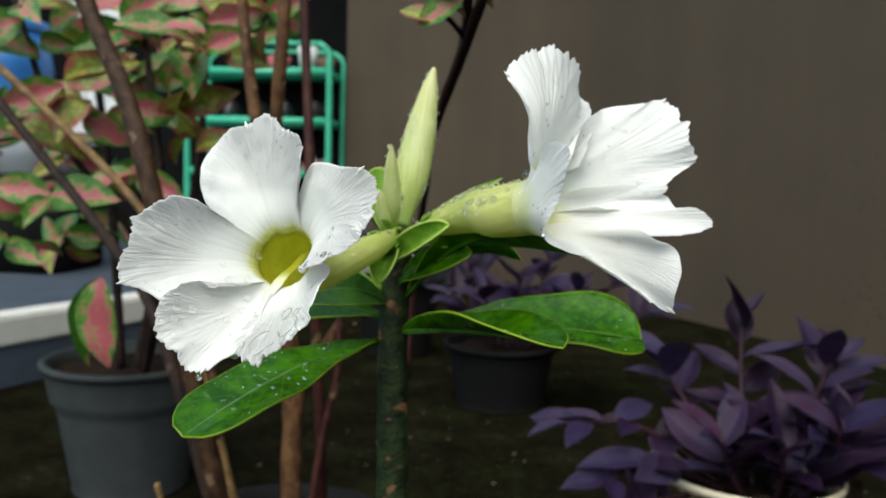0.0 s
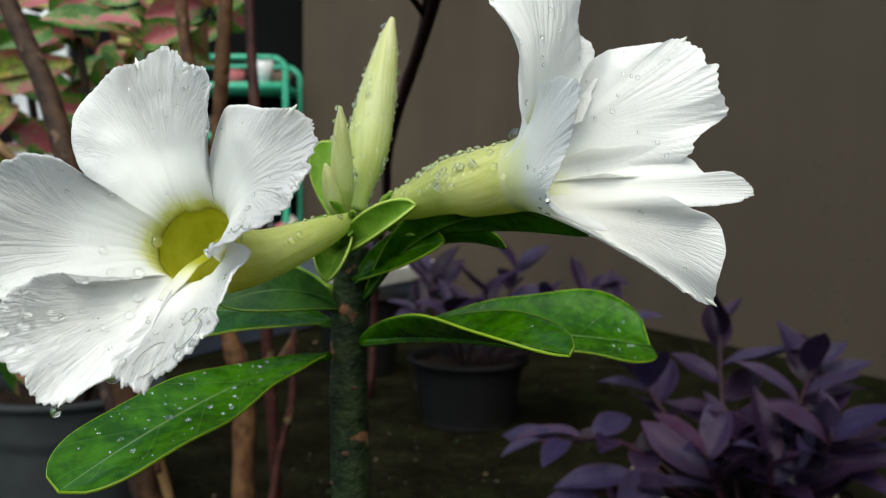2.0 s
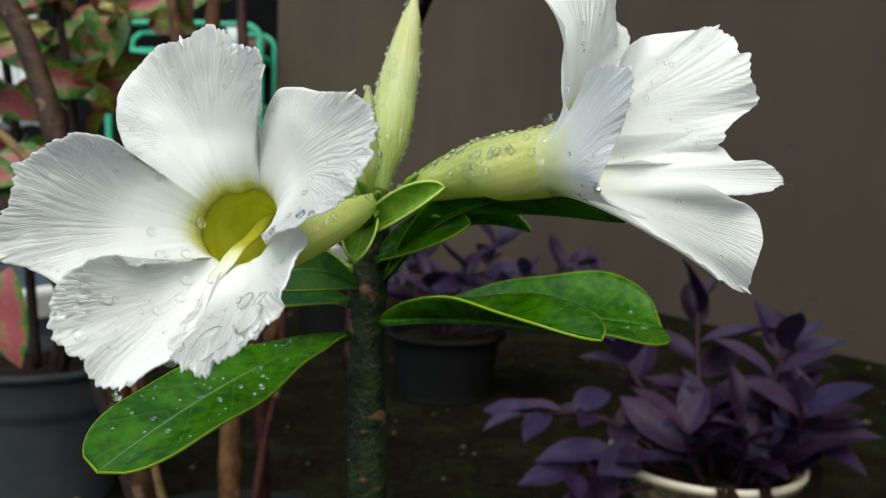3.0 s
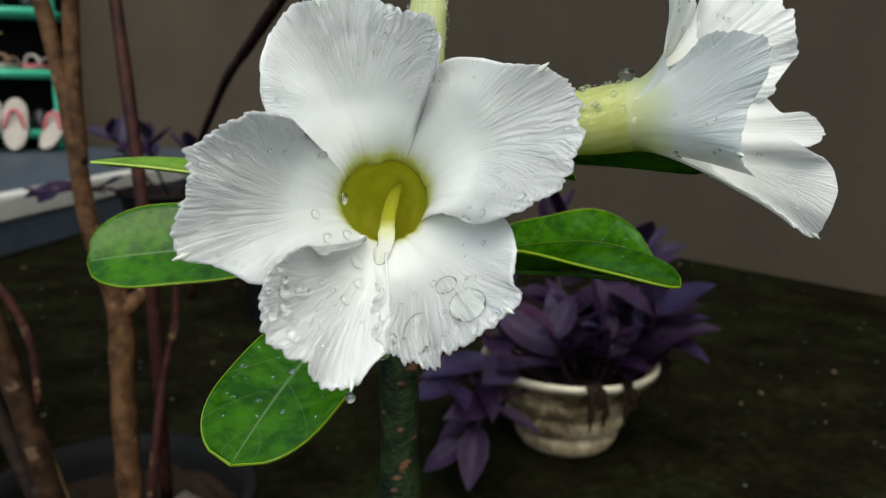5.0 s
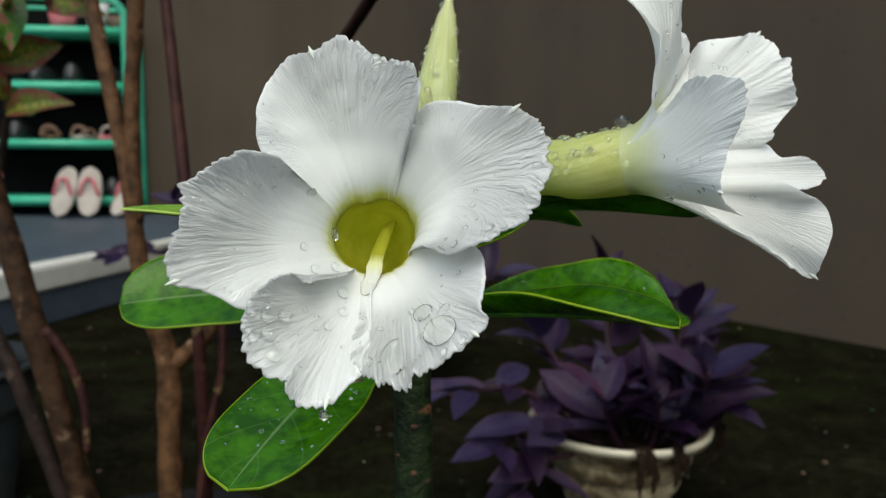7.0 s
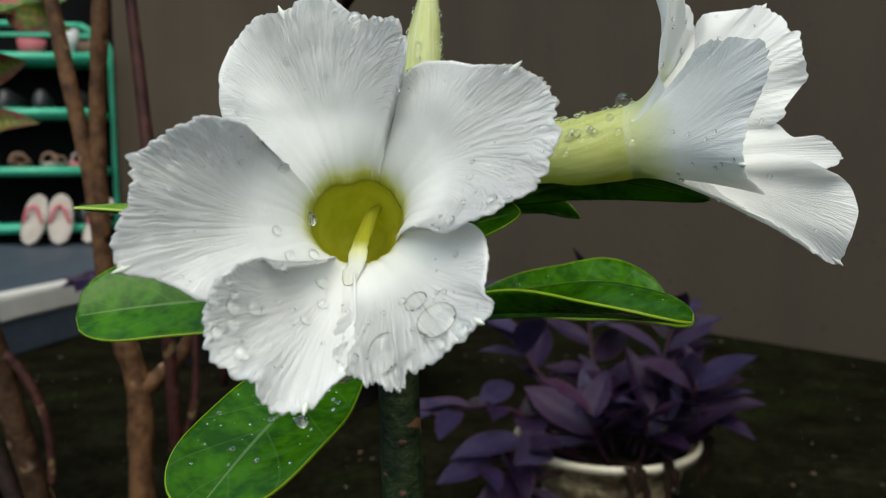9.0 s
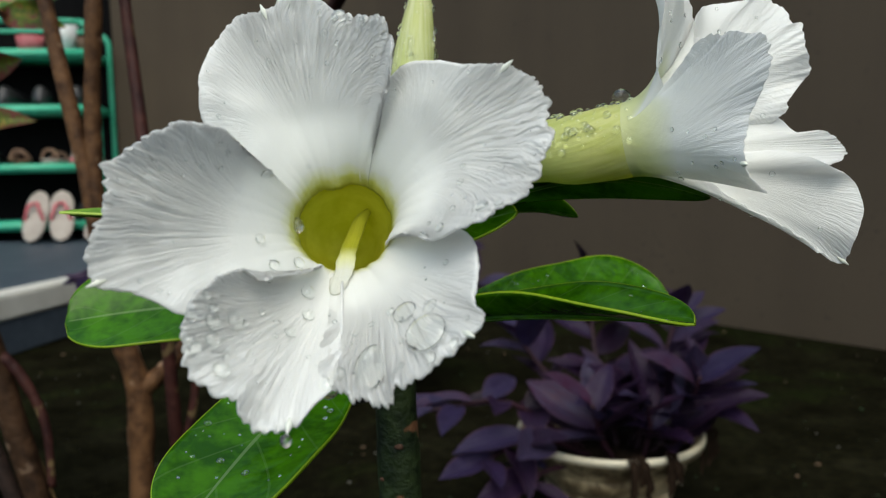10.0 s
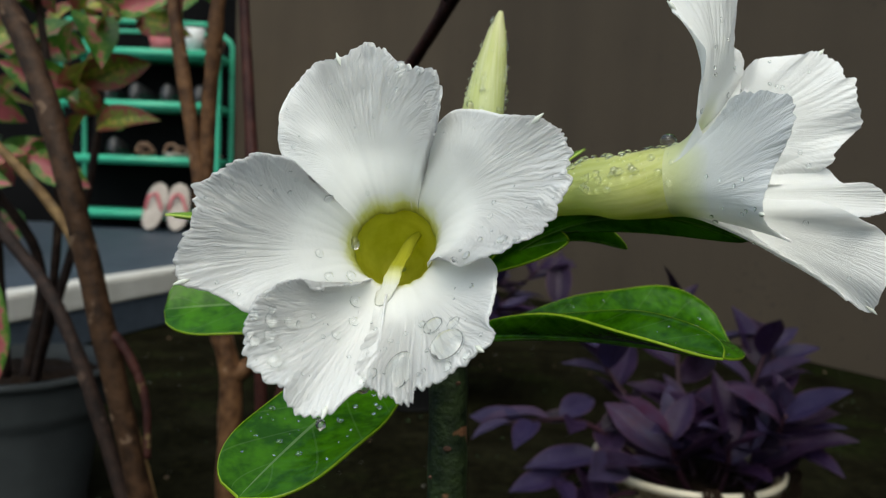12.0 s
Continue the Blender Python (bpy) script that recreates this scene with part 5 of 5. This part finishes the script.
BEADS_LEFT = [(0.22, 0.38, 0.8), (0.42, 0.91, 0.9), (0.85, 0.68, 0.36), (0.79, 0.66, 0.36), (0.9, 0.6, 0.35), (0.01, 0.65, 1.27), (0.92, 0.26, 0.35), (0.71, 0.85, 0.38), (0.34, 0.18, 0.89), (0.21, 0.12, 0.92)]
POOLS = [(2, 0.79, 0.66, 2.59, 4.63, -8), (2, 0.81, 0.44, 4.05, 3.34, -8), (2, 0.59, 0.45, 2.41, 1.82, 20), (2, 0.7, 0.39, 1.08, 1.56, 0)]
for k, beads in enumerate((BEADS_TOP, BEADS_RIGHT, BEADS_LOW_RIGHT, BEADS_LOW_LEFT, BEADS_LEFT)):
    for u, v, r in beads:
        p, n = normal_of(petals_1[k], u, v, A1[2])
        spots.append((p + n * 0.0003, n, r * (0.00130 if k in (2, 3) else 0.00115), 0.72))
    for _ in range(12):
        p, n = normal_of(petals_1[k], rng.uniform(0.5, 0.97), rng.uniform(0.1, 0.9), A1[2])
        spots.append((p + n * 0.0003, n, rng.choice((0.00025, 0.0003, 0.0004)), 0.6))
for k, u, v, wide, tall, turn in POOLS:
    p, n = normal_of(petals_1[k], u, v, A1[2])
    spots.append((p + n * 0.0002, n, (wide * 0.001, tall * 0.001, turn), 0.26))
for k, count in ((0, 10), (1, 16), (3, 10), (4, 10)):
    for _ in range(count):
        p, n = normal_of(petals_2[k], rng.uniform(0.3, 0.95), rng.uniform(0.1, 0.9), A2[2] if k < 2 else -A2[2])
        spots.append((p + n * 0.0003, n, rng.choice((0.0004, 0.0005, 0.0007)), 0.6))
spots.append((petals_1[2](1.0, 0.84) + Vector((0, 0, -0.0006)), Vector((0, 0, -1)), 0.0017, 1.0))
tip = petals_1[3](1.0, 0.27)
spots.append((tip + (tip - petals_1[3](0.86, 0.27)).normalized() * 0.0020, Vector((0, 0, -1)), 0.0009, 1.1))
drops(spots, "petal_water_drops", "clear water drops on the white petals")
menisci(spots[:-2], "petal_drop_edges", "thin water edges round the drops on petals")
spots = []
for fn, count in ((leaf_left, 60), (leaf_right, 46), (leaf_near, 26)):
    for _ in range(count):
        p, n = normal_of(fn, rng.uniform(0.25, 0.95), rng.uniform(0.06, 0.94), Vector((0, 0, 1)))
        spots.append((p + n * 0.0005, n, rng.choice((0.0002, 0.00025, 0.0003, 0.0004, 0.0006, 0.0008)), 0.6))
for ob, count, low in ((BEADED[0], 260, -0.9), (BEADED[1], 40, -0.9), (tube_2, 760, -0.15), (tube_1, 70, 0.1)):
    faces = [f for f in ob.data.polygons if len(f.vertices) == 4]
    areas = [f.area for f in faces]
    for _ in range(count):
        f = rng.choices(faces, areas)[0]
        if f.normal.z > low and f.normal.y < 0.35:
            corner = [ob.data.vertices[i].co for i in f.vertices]
            at = f.center.lerp(rng.choice(corner), rng.uniform(0, 0.9))
            spots.append((at, f.normal, rng.choice((0.0003, 0.0004, 0.0005, 0.0006, 0.0007, 0.0010)), 0.85))
p = Vector((0.0405, 0.2570, 0.4562))
spots.append((p, Vector((0, 0, 1)), 0.0023, 0.85))
drops(spots, "leaf_water_drops", "clear water drops on leaves, bud and flower tube")
menisci(spots[:-1], "leaf_drop_edges", "thin water edges round the drops on leaves and bud", 0.00075)


# ---- litter on the ground ----
def litter(name, count, size, material, label, seed, lift):
    rng = random.Random(seed)
    bm = bmesh.new()
    for _ in range(count):
        x, y = rng.uniform(-0.7, 1.2), rng.uniform(0.55, 2.6)
        if 1.668 * x + y > 3.95:
            continue
        r = size * rng.choice((0.5, 0.7, 1.0, 1.6))
        q = Matrix.Translation((x, y, r * lift)) @ Matrix.Rotation(rng.uniform(0, 6.3), 4, "Z") @ Matrix.Diagonal((r, r * rng.uniform(0.5, 0.9), r * 0.45, 1))
        ball = bmesh.ops.create_icosphere(bm, subdivisions=1, radius=1.0, matrix=q)
        for v in ball["verts"]:
            v.co += Vector((rng.uniform(-1, 1), rng.uniform(-1, 1), rng.uniform(-0.3, 0.3))) * r * 0.25
    return tagged(part(name, bm, material, smooth=False), label, "litter", kind="stuff")


litter("pale_grit", 320, 0.0014, plain("pale_grit", (0.06, 0.055, 0.045), (0.16, 0.15, 0.125), 0.8, scale=200.0), "pale grit scattered on the wet ground", 31, 0.3)
litter("moss_tufts", 260, 0.0026, plain("moss", (0.006, 0.016, 0.002), (0.016, 0.036, 0.006), 0.9, scale=300.0), "small green moss tufts on the wet ground", 32, 0.2)
litter("dead_leaf_bits", 40, 0.0042, plain("dead_leaf", (0.05, 0.03, 0.015), (0.13, 0.08, 0.04), 0.8, scale=200.0), "brown dead leaf bits on the wet ground", 33, 0.3)

# ---- withered leaves over the cream pot's rim ----
WITHERED = plain("withered_leaf", (0.006, 0.0035, 0.002), (0.022, 0.013, 0.008), 0.85, scale=120.0, gloss=0.08)
rng = random.Random(9)
for x, n in ((0.300, 6), (0.345, 3), (0.418, 3)):
    for k in range(n):
        y = 0.970 - math.sqrt(max(0.0, 0.1155**2 - (x - 0.309) ** 2)) - 0.004
        foot = Vector((x + rng.uniform(-0.012, 0.012), y + 0.012, 0.121))
        way = Vector((rng.uniform(-0.25, 0.25), -0.12, -1))
        blade(foot, foot + Vector((0, -0.014, 0.002)), foot + way * rng.uniform(0.025, 0.055) + Vector((0, -0.014, 0)), (1, 0.2, 0), rng.uniform(0.004, 0.007), (40, 40), WITHERED, "withered brown leaf", wave=0.4, seed=k, parent=POT_PLANT, rib=False)
